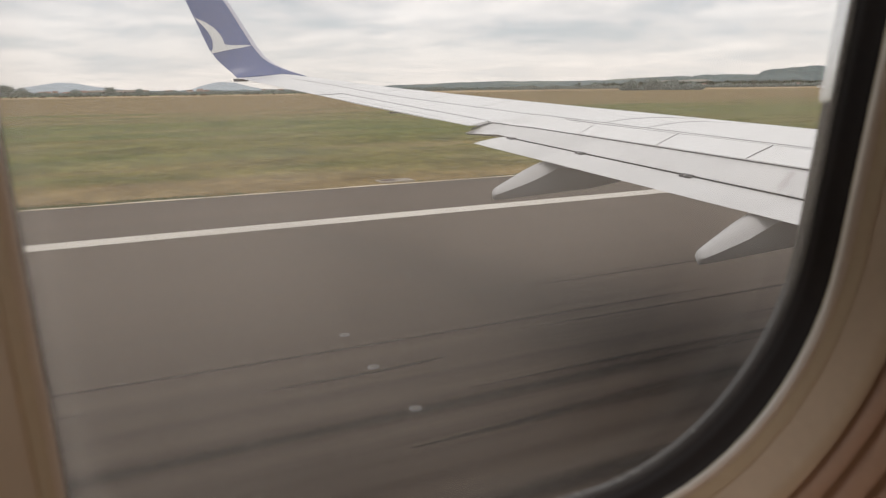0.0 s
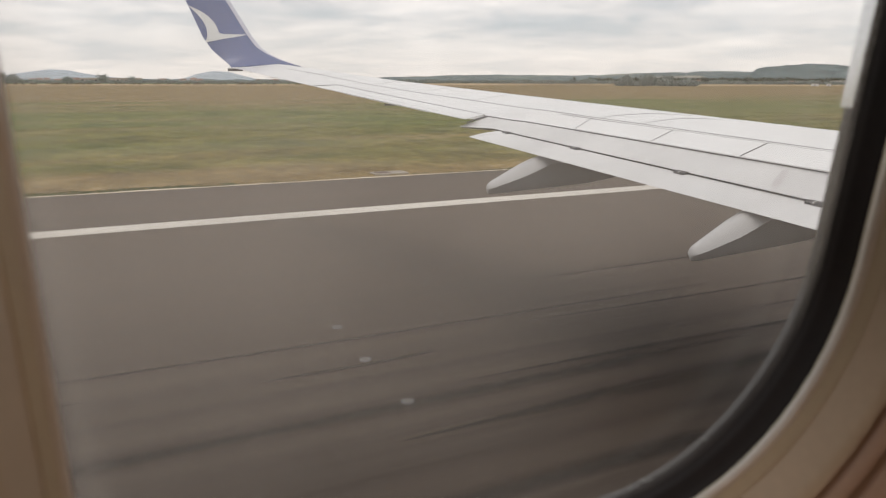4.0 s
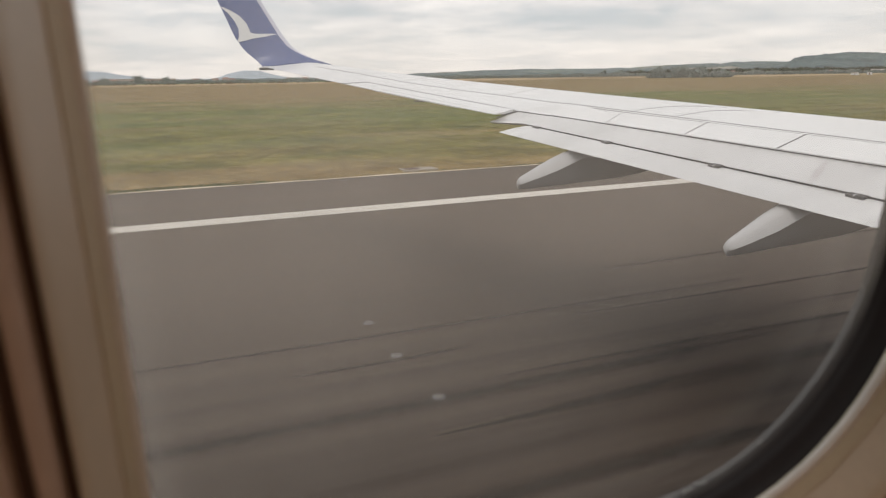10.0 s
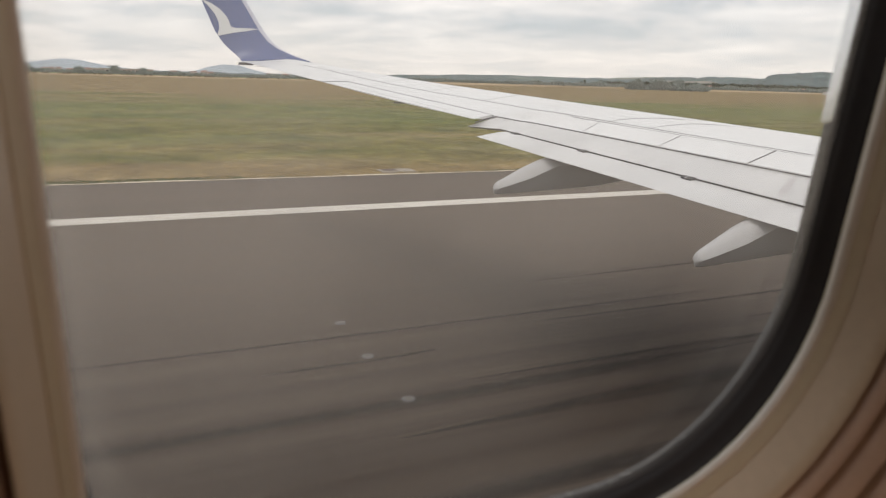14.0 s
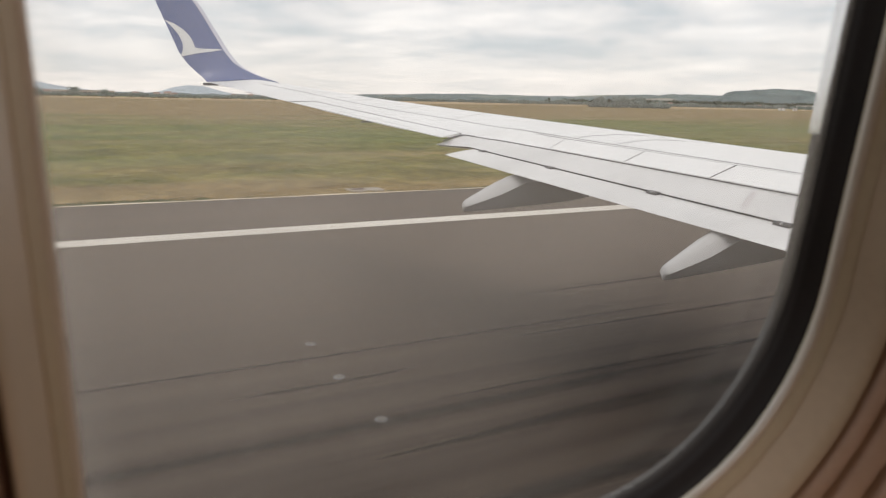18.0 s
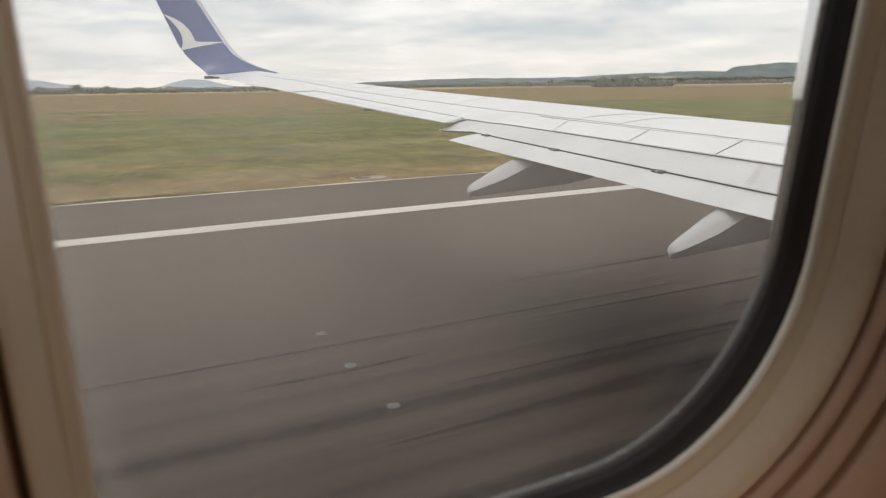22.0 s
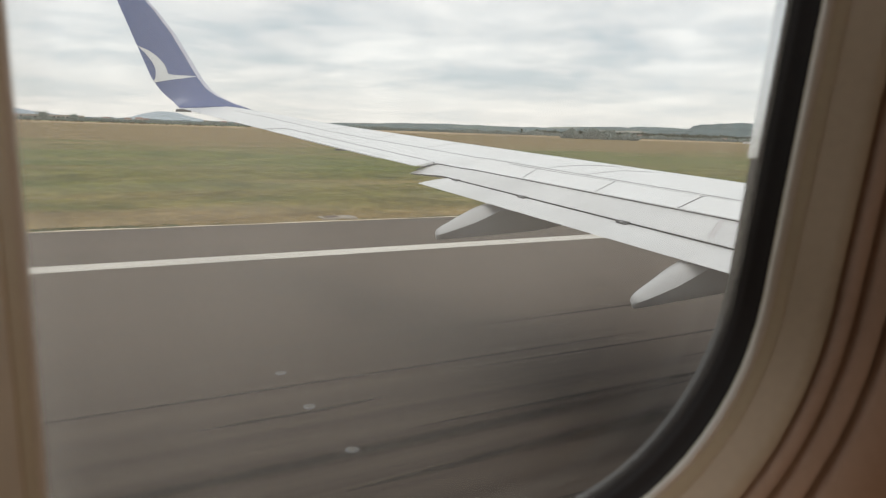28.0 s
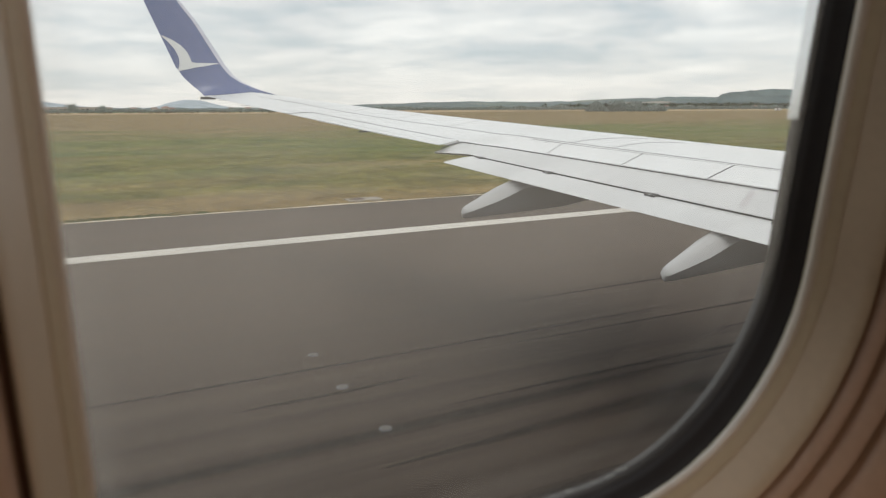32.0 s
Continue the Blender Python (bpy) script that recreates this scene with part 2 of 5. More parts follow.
def pane_material():
    """Acrylic pane: clear, a faint mirror, and a thin uneven film of dust."""
    mt, n, l, b = material("acrylic_pane")
    n.remove(b)
    out = n["Material Output"]
    clear = n.new("ShaderNodeBsdfTransparent")
    clear.inputs[0].default_value = (0.97, 0.97, 0.96, 1)
    gloss = n.new("ShaderNodeBsdfGlossy")
    gloss.inputs["Roughness"].default_value = 0.03
    film = n.new("ShaderNodeBsdfTranslucent")
    film.inputs[0].default_value = (0.92, 0.81, 0.695, 1)
    co = n.new("ShaderNodeTexCoord")
    dust = noise_at(n, l, co, 14.0, (1, 1, 0.6), 3, 0.5)
    # a soft dark patch put in by thinning the film in one round spot
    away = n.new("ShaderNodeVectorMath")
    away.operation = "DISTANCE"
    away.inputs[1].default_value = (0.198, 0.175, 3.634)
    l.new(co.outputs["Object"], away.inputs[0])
    thin_spot = n.new("ShaderNodeMapRange")
    thin_spot.interpolation_type = "SMOOTHSTEP"
    thin_spot.inputs["From Min"].default_value, thin_spot.inputs["From Max"].default_value = 0.008, 0.098
    thin_spot.inputs["To Min"].default_value, thin_spot.inputs["To Max"].default_value = 0.15, 1.0
    l.new(away.outputs["Value"], thin_spot.inputs["Value"])
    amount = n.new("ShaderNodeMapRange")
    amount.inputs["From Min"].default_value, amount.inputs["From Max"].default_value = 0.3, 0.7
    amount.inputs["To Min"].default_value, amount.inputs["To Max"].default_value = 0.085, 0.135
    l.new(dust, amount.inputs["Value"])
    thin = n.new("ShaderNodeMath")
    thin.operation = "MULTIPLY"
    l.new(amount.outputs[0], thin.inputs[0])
    l.new(thin_spot.outputs[0], thin.inputs[1])
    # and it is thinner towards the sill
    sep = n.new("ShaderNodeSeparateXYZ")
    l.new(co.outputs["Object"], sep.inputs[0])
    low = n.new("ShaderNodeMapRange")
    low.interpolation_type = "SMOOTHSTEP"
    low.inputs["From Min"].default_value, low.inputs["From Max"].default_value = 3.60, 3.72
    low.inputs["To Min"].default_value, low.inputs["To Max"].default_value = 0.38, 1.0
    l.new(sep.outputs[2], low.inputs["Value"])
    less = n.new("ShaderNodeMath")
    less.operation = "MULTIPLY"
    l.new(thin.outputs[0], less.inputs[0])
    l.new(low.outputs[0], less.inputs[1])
    # whitish glow of scattered light along the rear edge, put into the film
    edge_glow = n.new("ShaderNodeMapRange")
    edge_glow.interpolation_type = "SMOOTHSTEP"
    edge_glow.inputs["From Min"].default_value, edge_glow.inputs["From Max"].default_value = -0.018, -0.006
    edge_glow.inputs["To Min"].default_value, edge_glow.inputs["To Max"].default_value = 0.055, 0.0
    l.new(sep.outputs[0], edge_glow.inputs["Value"])
    film_all = n.new("ShaderNodeMath")
    film_all.operation = "ADD"
    l.new(less.outputs[0], film_all.inputs[0])
    l.new(edge_glow.outputs[0], film_all.inputs[1])
    m1 = n.new("ShaderNodeMixShader")
    l.new(film_all.outputs[0], m1.inputs[0])
    l.new(clear.outputs[0], m1.inputs[1])
    l.new(film.outputs[0], m1.inputs[2])
    lw = n.new("ShaderNodeLayerWeight")
    lw.inputs["Blend"].default_value = 0.5
    pw = n.new("ShaderNodeMath")
    pw.operation = "POWER"
    pw.inputs[1].default_value = 4.0
    l.new(lw.outputs["Facing"], pw.inputs[0])
    fr = n.new("ShaderNodeMapRange")
    fr.inputs["To Min"].default_value, fr.inputs["To Max"].default_value = 0.015, 0.5
    l.new(pw.outputs[0], fr.inputs["Value"])
    m2 = n.new("ShaderNodeMixShader")
    l.new(fr.outputs[0], m2.inputs[0])
    l.new(m1.outputs[0], m2.inputs[1])
    l.new(gloss.outputs[0], m2.inputs[2])
    l.new(m2.outputs[0], out.inputs["Surface"])
    return mt


def speck_material():
    """A thin dried water spot: mostly clear, a little milky."""
    mt, n, l, b = material("dried_spot")
    n.remove(b)
    clear, milky, mix = n.new("ShaderNodeBsdfTransparent"), n.new("ShaderNodeBsdfTranslucent"), n.new("ShaderNodeMixShader")
    milky.inputs[0].default_value = (0.9, 0.85, 0.78, 1)
    mix.inputs[0].default_value = 0.06
    l.new(clear.outputs[0], mix.inputs[1])
    l.new(milky.outputs[0], mix.inputs[2])
    l.new(mix.outputs[0], n["Material Output"].inputs["Surface"])
    return mt


def rubber_material():
    """A thin worn layer of tyre rubber: streaked, letting the asphalt show through."""
    mt, n, l, b = material("tyre_rubber_trace")
    co = n.new("ShaderNodeTexCoord")
    streak = noise_at(n, l, co, 6.0, (0.02, 1, 1), 4, 0.65)
    patch = noise_at(n, l, co, 0.9, (0.25, 1, 1), 3, 0.6)
    l.new(ramp(n, l, streak, [(0.3, (0.016, 0.0105, 0.0075)), (0.7, (0.027, 0.0185, 0.0135))]), b.inputs["Base Color"])
    b.inputs["Roughness"].default_value = 0.8
    b.inputs["Specular IOR Level"].default_value = 0.25
    wear = blend(n, l, 1.0, ramp(n, l, streak, [(0.32, (0.12,) * 3), (0.62, (0.50,) * 3)]), ramp(n, l, patch, [(0.3, (0.35,) * 3), (0.65, (1.0,) * 3)]), "MULTIPLY")
    clear, mix = n.new("ShaderNodeBsdfTransparent"), n.new("ShaderNodeMixShader")
    l.new(wear, mix.inputs[0])
    l.new(clear.outputs[0], mix.inputs[1])
    l.new(b.outputs[0], mix.inputs[2])
    l.new(mix.outputs[0], n["Material Output"].inputs["Surface"])
    return mt


M = {}
M["spot"] = speck_material()
M["grass"] = grass_material()
M["asphalt"] = asphalt_material()
M["pane"] = pane_material()
M["line"] = surface("runway_paint", (0.60, 0.55, 0.48), 0.8, spread=0.2, coarse=0.8, fine=9, bump=0.1, stretch=(0.1, 1, 1))
M["rubber"] = rubber_material()
M["verge"] = surface("pale_verge_sand", (0.66, 0.57, 0.43), 0.95, spread=0.3, coarse=0.5, fine=6, bump=0.3)
M["concrete"] = surface("pale_concrete", (0.30, 0.26, 0.205), 0.9, spread=0.2, coarse=0.6, fine=8, bump=0.2)
M["wing_white"] = surface("light_grey_wing_paint", (0.78, 0.77, 0.755), 0.38, spread=0.065, coarse=1.1, fine=9, bump=0.02, stretch=(0.16, 1, 1))
M["flap_grey"] = surface("flap_grey_paint", (0.635, 0.622, 0.610), 0.42, spread=0.17, coarse=1.3, fine=8, bump=0.02, stretch=(0.16, 1, 1))
def add_scuff(mt, centre, turn, size, colour):
    """A soft worn stain of one place on the paint."""
    n, l = mt.node_tree.nodes, mt.node_tree.links
    b = n["Principled BSDF"]
    old = b.inputs["Base Color"].links[0].from_socket
    co = n.new("ShaderNodeTexCoord")
    mp = n.new("ShaderNodeMapping")
    mp.vector_type = "TEXTURE"
    mp.inputs["Location"].default_value, mp.inputs["Rotation"].default_value, mp.inputs["Scale"].default_value = centre, (0, 0, turn), size
    l.new(co.outputs["Object"], mp.inputs["Vector"])
    ln = n.new("ShaderNodeVectorMath")
    ln.operation = "LENGTH"
    l.new(mp.outputs[0], ln.inputs[0])
    wob = noise_at(n, l, co, 14, (1, 1, 1), 4, 0.7)
    add = n.new("ShaderNodeMath")
    add.operation = "ADD"
    l.new(ln.outputs["Value"], add.inputs[0])
    l.new(wob, add.inputs[1])
    fac = ramp(n, l, add.outputs[0], [(0.75, (0.55,) * 3), (1.0, (0.42,) * 3)])
    fade = n.new("ShaderNodeMapRange")
    fade.interpolation_type = "SMOOTHSTEP"
    fade.inputs["From Min"].default_value, fade.inputs["From Max"].default_value = 1.05, 1.6
    fade.inputs["To Min"].default_value, fade.inputs["To Max"].default_value = 0.5, 0.0
    l.new(add.outputs[0], fade.inputs["Value"])
    l.new(blend(n, l, fade.outputs[0], old, colour), b.inputs["Base Color"])


add_scuff(M["flap_grey"], (5.76, 4.57, 2.9), -1.15, (0.05, 0.27, 1.0), (0.42, 0.385, 0.375))
M["fairing"] = surface("fairing_grey_paint", (0.475, 0.462, 0.45), 0.45, spread=0.07, coarse=1.3, fine=14, bump=0.02)
M["seam"] = surface("dark_panel_gap", (0.05, 0.05, 0.055), 0.8, spread=0.3)
M["slot"] = surface("dark_flap_slot", (0.10, 0.10, 0.105), 0.7, spread=0.25)
M["joint"] = surface("filled_skin_joint", (0.36, 0.36, 0.36), 0.5, spread=0.15)
M["faint"] = surface("faint_skin_joint", (0.60, 0.59, 0.58), 0.5, spread=0.1)
M["bracket"] = surface("bracket_metal", (0.045, 0.045, 0.047), 0.6, 0.0, spread=0.3)
M["pale_edge"] = surface("pale_lavender_paint", (0.58, 0.58, 0.66), 0.35, spread=0.05, bump=0.01)
M["blue"] = surface("winglet_blue_paint", (0.076, 0.112, 0.268), 0.35, spread=0.07, coarse=1.0, fine=20, bump=0.01, coat=0.3)
M["mark"] = surface("winglet_white_paint", (0.72, 0.72, 0.71), 0.38, spread=0.03, bump=0.0)
M["rim"] = surface("polished_pane_rim", (0.085, 0.08, 0.075), 0.25, 0.4, spread=0.08, coarse=20, fine=200, bump=0)
M["bright_metal"] = surface("polished_strip", (0.86, 0.87, 0.88), 0.22, 0.85, spread=0.04, coarse=20, fine=200, bump=0)
M["lens"] = surface("tip_light_lens", (0.7, 0.68, 0.62), 0.15, spread=0.05, bump=0)
M["lens"].node_tree.nodes["Principled BSDF"].inputs["Emission Color"].default_value = (1, 0.97, 0.92, 1)
M["lens"].node_tree.nodes["Principled BSDF"].inputs["Emission Strength"].default_value = 0.6
M["gasket"] = surface("black_window_seal", (0.013, 0.0088, 0.0072), 0.55, spread=0.25, coarse=30, fine=300, bump=0.08, depth=0.0005, spec=0.11)
M["reveal"] = surface("beige_window_reveal", (0.415, 0.338, 0.245), 0.36, spread=0.08, coarse=18, fine=260, bump=0.05, depth=0.0004, spec=0.9)
M["lip_edge"] = surface("rosy_window_lip", (0.50, 0.46, 0.405), 0.4, spread=0.07, coarse=20, fine=260, bump=0.06, depth=0.0004)
M["lip"] = surface("tan_window_lip", (0.425, 0.368, 0.268), 0.4, spread=0.07, coarse=20, fine=260, bump=0.06, depth=0.0004)
M["trim"] = surface("rosy_grey_trim", (0.39, 0.285, 0.225), 0.6, spread=0.08, coarse=18, fine=260, bump=0.06, depth=0.0004)
M["groove"] = surface("dark_brown_groove", (0.085, 0.048, 0.034), 0.8, spread=0.2)
M["cabin"] = surface("cabin_panel_beige", (0.42, 0.34, 0.27), 0.65, spread=0.06, coarse=6, fine=120, bump=0.05, depth=0.0005)
M["carpet"] = surface("cabin_carpet", (0.06, 0.055, 0.06), 0.95, spread=0.3, coarse=8, fine=200, bump=0.3)
M["skin"] = surface("fuselage_white_paint", (0.75, 0.75, 0.75), 0.35, spread=0.04)
M["bark"] = surface("grey_brown_bark", (0.10, 0.08, 0.06), 0.95, spread=0.35, coarse=2, fine=14, bump=0.5)
M["sedge"] = surface("dark_verge_grass", (0.060, 0.062, 0.018), 0.95, spread=0.45, coarse=0.4, fine=6, bump=0, spec=0.1)
M["leaf"] = surface("dull_green_leaves", (0.055, 0.075, 0.028), 0.8, spread=0.4, coarse=0.35, fine=3, bump=0, by_object=0.2, spec=0.15)
# distance haze is mixed into this leaf colour, hence so pale
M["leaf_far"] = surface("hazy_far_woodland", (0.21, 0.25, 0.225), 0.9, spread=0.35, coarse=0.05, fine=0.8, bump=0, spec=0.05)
M["leaf_dark"] = surface("dark_green_woodland", (0.045, 0.06, 0.032), 0.9, spread=0.4, coarse=0.08, fine=1.2, bump=0, by_object=0.15, spec=0.1)
M["shrub"] = surface("dry_scrub", (0.15, 0.115, 0.06), 0.9, spread=0.4, coarse=0.2, fine=2, bump=0, spec=0.1)
M["earth"] = surface("orange_brown_earth", (0.28, 0.185, 0.11), 0.95, spread=0.25, coarse=0.1, fine=1.5, bump=0.4, depth=0.3)
# blue-grey distance haze is put into the wood's colour
M["wood_hill"] = surface("hazed_wooded_hill", (0.112, 0.148, 0.150), 0.95, spread=0.5, coarse=0.02, fine=0.09, bump=0.5, depth=8, spec=0.1)
def field_hill_material():
    """A far slope of dark woods broken by pale fields."""
    # bluish air haze is part of the wood and crop colours
    mt = surface("hazed_field_hill", (0.128, 0.162, 0.160), 0.95, spread=0.3, coarse=0.006, fine=0.05, bump=0.1, depth=4, stretch=(0.4, 1, 1), spec=0.1)
    n, l = mt.node_tree.nodes, mt.node_tree.links
    b = n["Principled BSDF"]
    old = b.inputs["Base Color"].links[0].from_socket
    co = n.new("ShaderNodeTexCoord")
    where = noise_at(n, l, co, 0.0042, (0.5, 1.0, 9.0), 2, 0.4)
    mask = ramp(n, l, where, [(0.53, (0, 0, 0)), (0.58, (0.8, 0.8, 0.8))])
    kind = noise_at(n, l, co, 0.002, (1, 1, 6), 1, 0.4)
    crop = ramp(n, l, kind, [(0.4, (0.19, 0.235, 0.19)), (0.6, (0.34, 0.31, 0.25))])
    l.new(blend(n, l, mask, old, crop), b.inputs["Base Color"])
    return mt


M["hazed_field_hill"] = field_hill_material()
# the pale blue is aerial haze painted into the base colour
M["blue_hill"] = surface("distant_hazed_hill", (0.39, 0.44, 0.475), 0.95, spread=0.12, coarse=0.004, fine=0.03, bump=0.1, depth=6, spec=0.05)
M["house_wall"] = surface("house_render", (0.46, 0.43, 0.38), 0.9, spread=0.12, coarse=0.5, fine=5, bump=0.1, by_object=0.2)
M["house_roof"] = surface("clay_roof", (0.24, 0.155, 0.125), 0.85, spread=0.25, coarse=0.6, fine=6, bump=0.3, by_object=0.3)
M["dark_glass"] = surface("dark_window_glass", (0.04, 0.045, 0.05), 0.15, spread=0.2)
M["red"] = surface("red_board_paint", (0.50, 0.06, 0.05), 0.6, spread=0.1)
M["sign_yellow"] = surface("yellow_sign_paint", (0.62, 0.46, 0.06), 0.5, spread=0.08)
M["white"] = surface("white_board_paint", (0.74, 0.73, 0.70), 0.6, spread=0.08)
M["lamp_glass"] = surface("runway_light_glass", (0.11, 0.10, 0.09), 0.6, spread=0.06, spec=0.2)
M["stubble"] = surface("stubble_field", (0.40, 0.29, 0.17), 0.95, spread=0.2, coarse=0.03, fine=0.6, bump=0.2, stretch=(0.15, 1, 1), spec=0.1)
M["crop"] = surface("green_crop_field", (0.085, 0.12, 0.03), 0.9, spread=0.25, coarse=0.03, fine=0.6, bump=0.2, stretch=(0.15, 1, 1), spec=0.1)


# ---- mesh helpers ----
def obj(name, bm, mat, smooth=False, parent=None, label=""):
    me = bpy.data.meshes.new(name)
    bmesh.ops.recalc_face_normals(bm, faces=bm.faces[:])
    bm.to_mesh(me)
    bm.free()
    for mt in (mat if isinstance(mat, (list, tuple)) else [mat]):
        me.materials.append(mt)
    if smooth:
        me.polygons.foreach_set("use_smooth", [True] * len(me.polygons))
        me.set_sharp_from_angle(angle=radians(38))
    ob = new(name, me)
    if parent is not None:
        ob.parent = parent
    if label:
        ob["label"] = label
    return ob


def part(name, bm, mat, parent, label="", smooth=False):
    return obj(name, bm, mat, smooth, parent, label)


def thing(name, label, category, group="", kind="", at=(0, 0, 0)):
    ob = new(name)
    ob.location = at
    return tagged(ob, label, category, group, kind)


def loft(bm, rings, closed=True, caps=True):
    """Skin a row of rings, each a list of points of the same count."""
    rows = [[bm.verts.new(p) for p in r] for r in rings]
    count = len(rows[0])
    for r0, r1 in zip(rows, rows[1:]):
        for k in range(count if closed else count - 1):
            j = (k + 1) % count
            bm.faces.new((r0[k], r0[j], r1[j], r1[k]))
    if caps and closed:
        bm.faces.new(rows[0])
        bm.faces.new(rows[-1])
    return bm


def box(bm, x0, x1, y0, y1, z0, z1, bevel=0.0):
    start = len(bm.verts)
    v = [bm.verts.new((x, y, z)) for x in (x0, x1) for y in (y0, y1) for z in (z0, z1)]
    fs = [bm.faces.new([v[k] for k in q]) for q in ((0, 1, 3, 2), (4, 6, 7, 5), (0, 4, 5, 1), (2, 3, 7, 6), (0, 2, 6, 4), (1, 5, 7, 3))]
    if bevel:
        bmesh.ops.recalc_face_normals(bm, faces=fs)
        bmesh.ops.bevel(bm, geom=list({ed for f in fs for ed in f.edges}), offset=bevel, segments=2, profile=0.7, affect="EDGES")
    return bm


def boxed(*a, **k):
    return box(bmesh.new(), *a, **k)


def tube(bm, p, q, r0, r1, sides=8):
    p, q = Vector(p), Vector(q)
    d = (q - p).normalized()
    s = d.orthogonal().normalized()
    t = d.cross(s)
    loft(bm, [[c + (s * math.cos(k * math.tau / sides) + t * math.sin(k * math.tau / sides)) * r for k in range(sides)] for c, r in ((p, r0), (q, r1))])
    return bm


def disc(bm, c, r, z, h, sides=20):
    loft(bm, [[(c[0] + rr * math.cos(k * math.tau / sides), c[1] + rr * math.sin(k * math.tau / sides), z + zz) for k in range(sides)] for rr, zz in ((r, 0), (r * 0.92, h * 0.7), (r * 0.6, h))])
    return bm


# ---- ground ----
def sheet(bm, x0, x1, y0, y1, z, nx=1, ny=1, zf=None):
    xs, ys = np.linspace(x0, x1, nx + 1), np.linspace(y0, y1, ny + 1)
    g = [[bm.verts.new((x, y, z + (zf(x, y) if zf else 0))) for y in ys] for x in xs]
    for a, b in zip(g, g[1:]):
        for k in range(ny):
            bm.faces.new((a[k], b[k], b[k + 1], a[k + 1]))
    return bm


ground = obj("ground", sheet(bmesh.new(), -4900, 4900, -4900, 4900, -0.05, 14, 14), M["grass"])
tagged(ground, "mown airfield grass, green with straw-coloured dry patches", "grass", kind="structure")

RW_NEAR, RW_FAR, LINE_Y = -28.3, 24.95, 18.66
road = obj("runway", boxed(-2200, 2600, RW_NEAR, RW_FAR, -0.30, 0.0), M["asphalt"])
tagged(road, "dark grey asphalt runway streaked with tyre rubber", "runway", kind="structure")
for y in (LINE_Y, RW_NEAR + (RW_FAR - LINE_Y)):
    ln = obj("edge_line", boxed(-2200, 2600, y - 0.40, y + 0.40, 0.0, 0.004), M["line"])
    tagged(ln, "worn white painted line along the runway edge", "road marking", kind="structure")
bm = bmesh.new()
xs = np.arange(-60, 140, 0.6)
rnd = random.Random(4)
front = [(x, RW_FAR + 0.01, 0.012) for x in xs]
back = [(x, RW_FAR + 0.45 + 0.35 * abs(noise.noise((x * 0.3, 1.7, 0))) + 0.25 * max(0, noise.noise((x * 0.07, 9.1, 0))), -0.04) for x in xs]
loft(bm, [front, back], closed=False)
vg = obj("verge", bm, M["verge"])
tagged(vg, "pale dry sandy verge along the asphalt edge", "verge", kind="structure")

# ---- the wing ----
TIP_Y = 15.7


def chord(y):
    return 1.6 + 0.23 * (TIP_Y - y)


def te_x(y):
    return 1.888 + 0.30 * (TIP_Y - y)


def te_z(y):
    return 3.22 + flex(y) + 0.10 * (y - 8.15) - 0.0011 * max(0, y - 12) ** 2


def flex(y):
    return 0.08 * max(0.0, (y - 8) / 7.7) ** 2


def crest(y):
    return flex(y) + float(np.interp(y, [0, 3.5, 4.5, 5.5, 6.5, 8, 9.5, 11, 12.5, 14, 15, 15.7], [2.80, 3.03, 3.108, 3.190, 3.270, 3.397, 3.518, 3.636, 3.752, 3.889, 3.980, 4.045]))


def slot1(y):
    return 2.96 + 0.081 * (y - 5.13)


def slot2(y):
    return 2.814 + 0.108 * (y - 5.37)


def flap_te(y):
    return 2.754 + 0.123 * (y - 5.85)


def front_a(y):
    """Plan line of the spoiler hinge, a metres ahead of the trailing-edge line."""
    return 1.139 + 0.10 * (9.16 - y)


def front_z(y):
    return 3.016 + 0.0862 * (y - 4.536)


def top_z(y, a):
    """Height of the upper skin, a metres ahead of the trailing-edge line."""
    c, zc = chord(y), crest(y)
    inner = ([0.0, 0.8, front_a(y), 0.62 * c, 0.74 * c, 0.86 * c, 0.95 * c, c], [slot1(y) + 0.03, slot1(y), front_z(y), zc, zc - 0.006 * c, zc - 0.022 * c, zc - 0.045 * c, zc - 0.085 * c])
    hz = te_z(y) + 0.4 * (zc - te_z(y)) * 0.62
    outer = ([0.0, 0.24 * c, 0.62 * c, 0.74 * c, 0.86 * c, 0.95 * c, c], [te_z(y), hz, zc, zc - 0.006 * c, zc - 0.022 * c, zc - 0.045 * c, zc - 0.085 * c])
    w = min(1, max(0, (y - 8.38) / 0.20))
    return float((1 - w) * np.interp(a, *inner) + w * np.interp(a, *outer))


def bottom_z(y, a):
    c = chord(y)
    u = a / c
    zl = top_z(y, c)
    low = float(np.interp(u, [0, 0.2, 0.5, 0.8, 0.95, 1.0], [0.0, -0.03, -0.075, -0.065, -0.03, 0.0])) * c
    base = top_z(y, 0.0) if y > 8.5 else slot1(y) - 0.02
    return base + (zl - base) * u + low


def wing_pt(y, a, up=0.0):
    return Vector((te_x(y) + a, y, top_z(y, a) + up))


def wing_ring(y, a0):
    c = chord(y)
    us = a0 + (c - a0) * (1 - np.cos(np.linspace(0, 1, 22) * math.pi / 2) ** 1.5) ** 1.0
    us = np.unique(np.r_[us, np.linspace(a0, c, 14)])
    us = np.interp(np.linspace(0, 1, 30), np.linspace(0, 1, len(us)), us)
    upper = [wing_pt(y, a) for a in us]
    lower = [Vector((te_x(y) + a, y, min(bottom_z(y, a), top_z(y, a) - 0.004))) for a in us[::-1][1:]]
    return upper + lower


wing = thing("aircraft_wing", "light grey airliner wing with lowered flaps and blue upturned tip", "aircraft wing", at=(0, 0, 0))
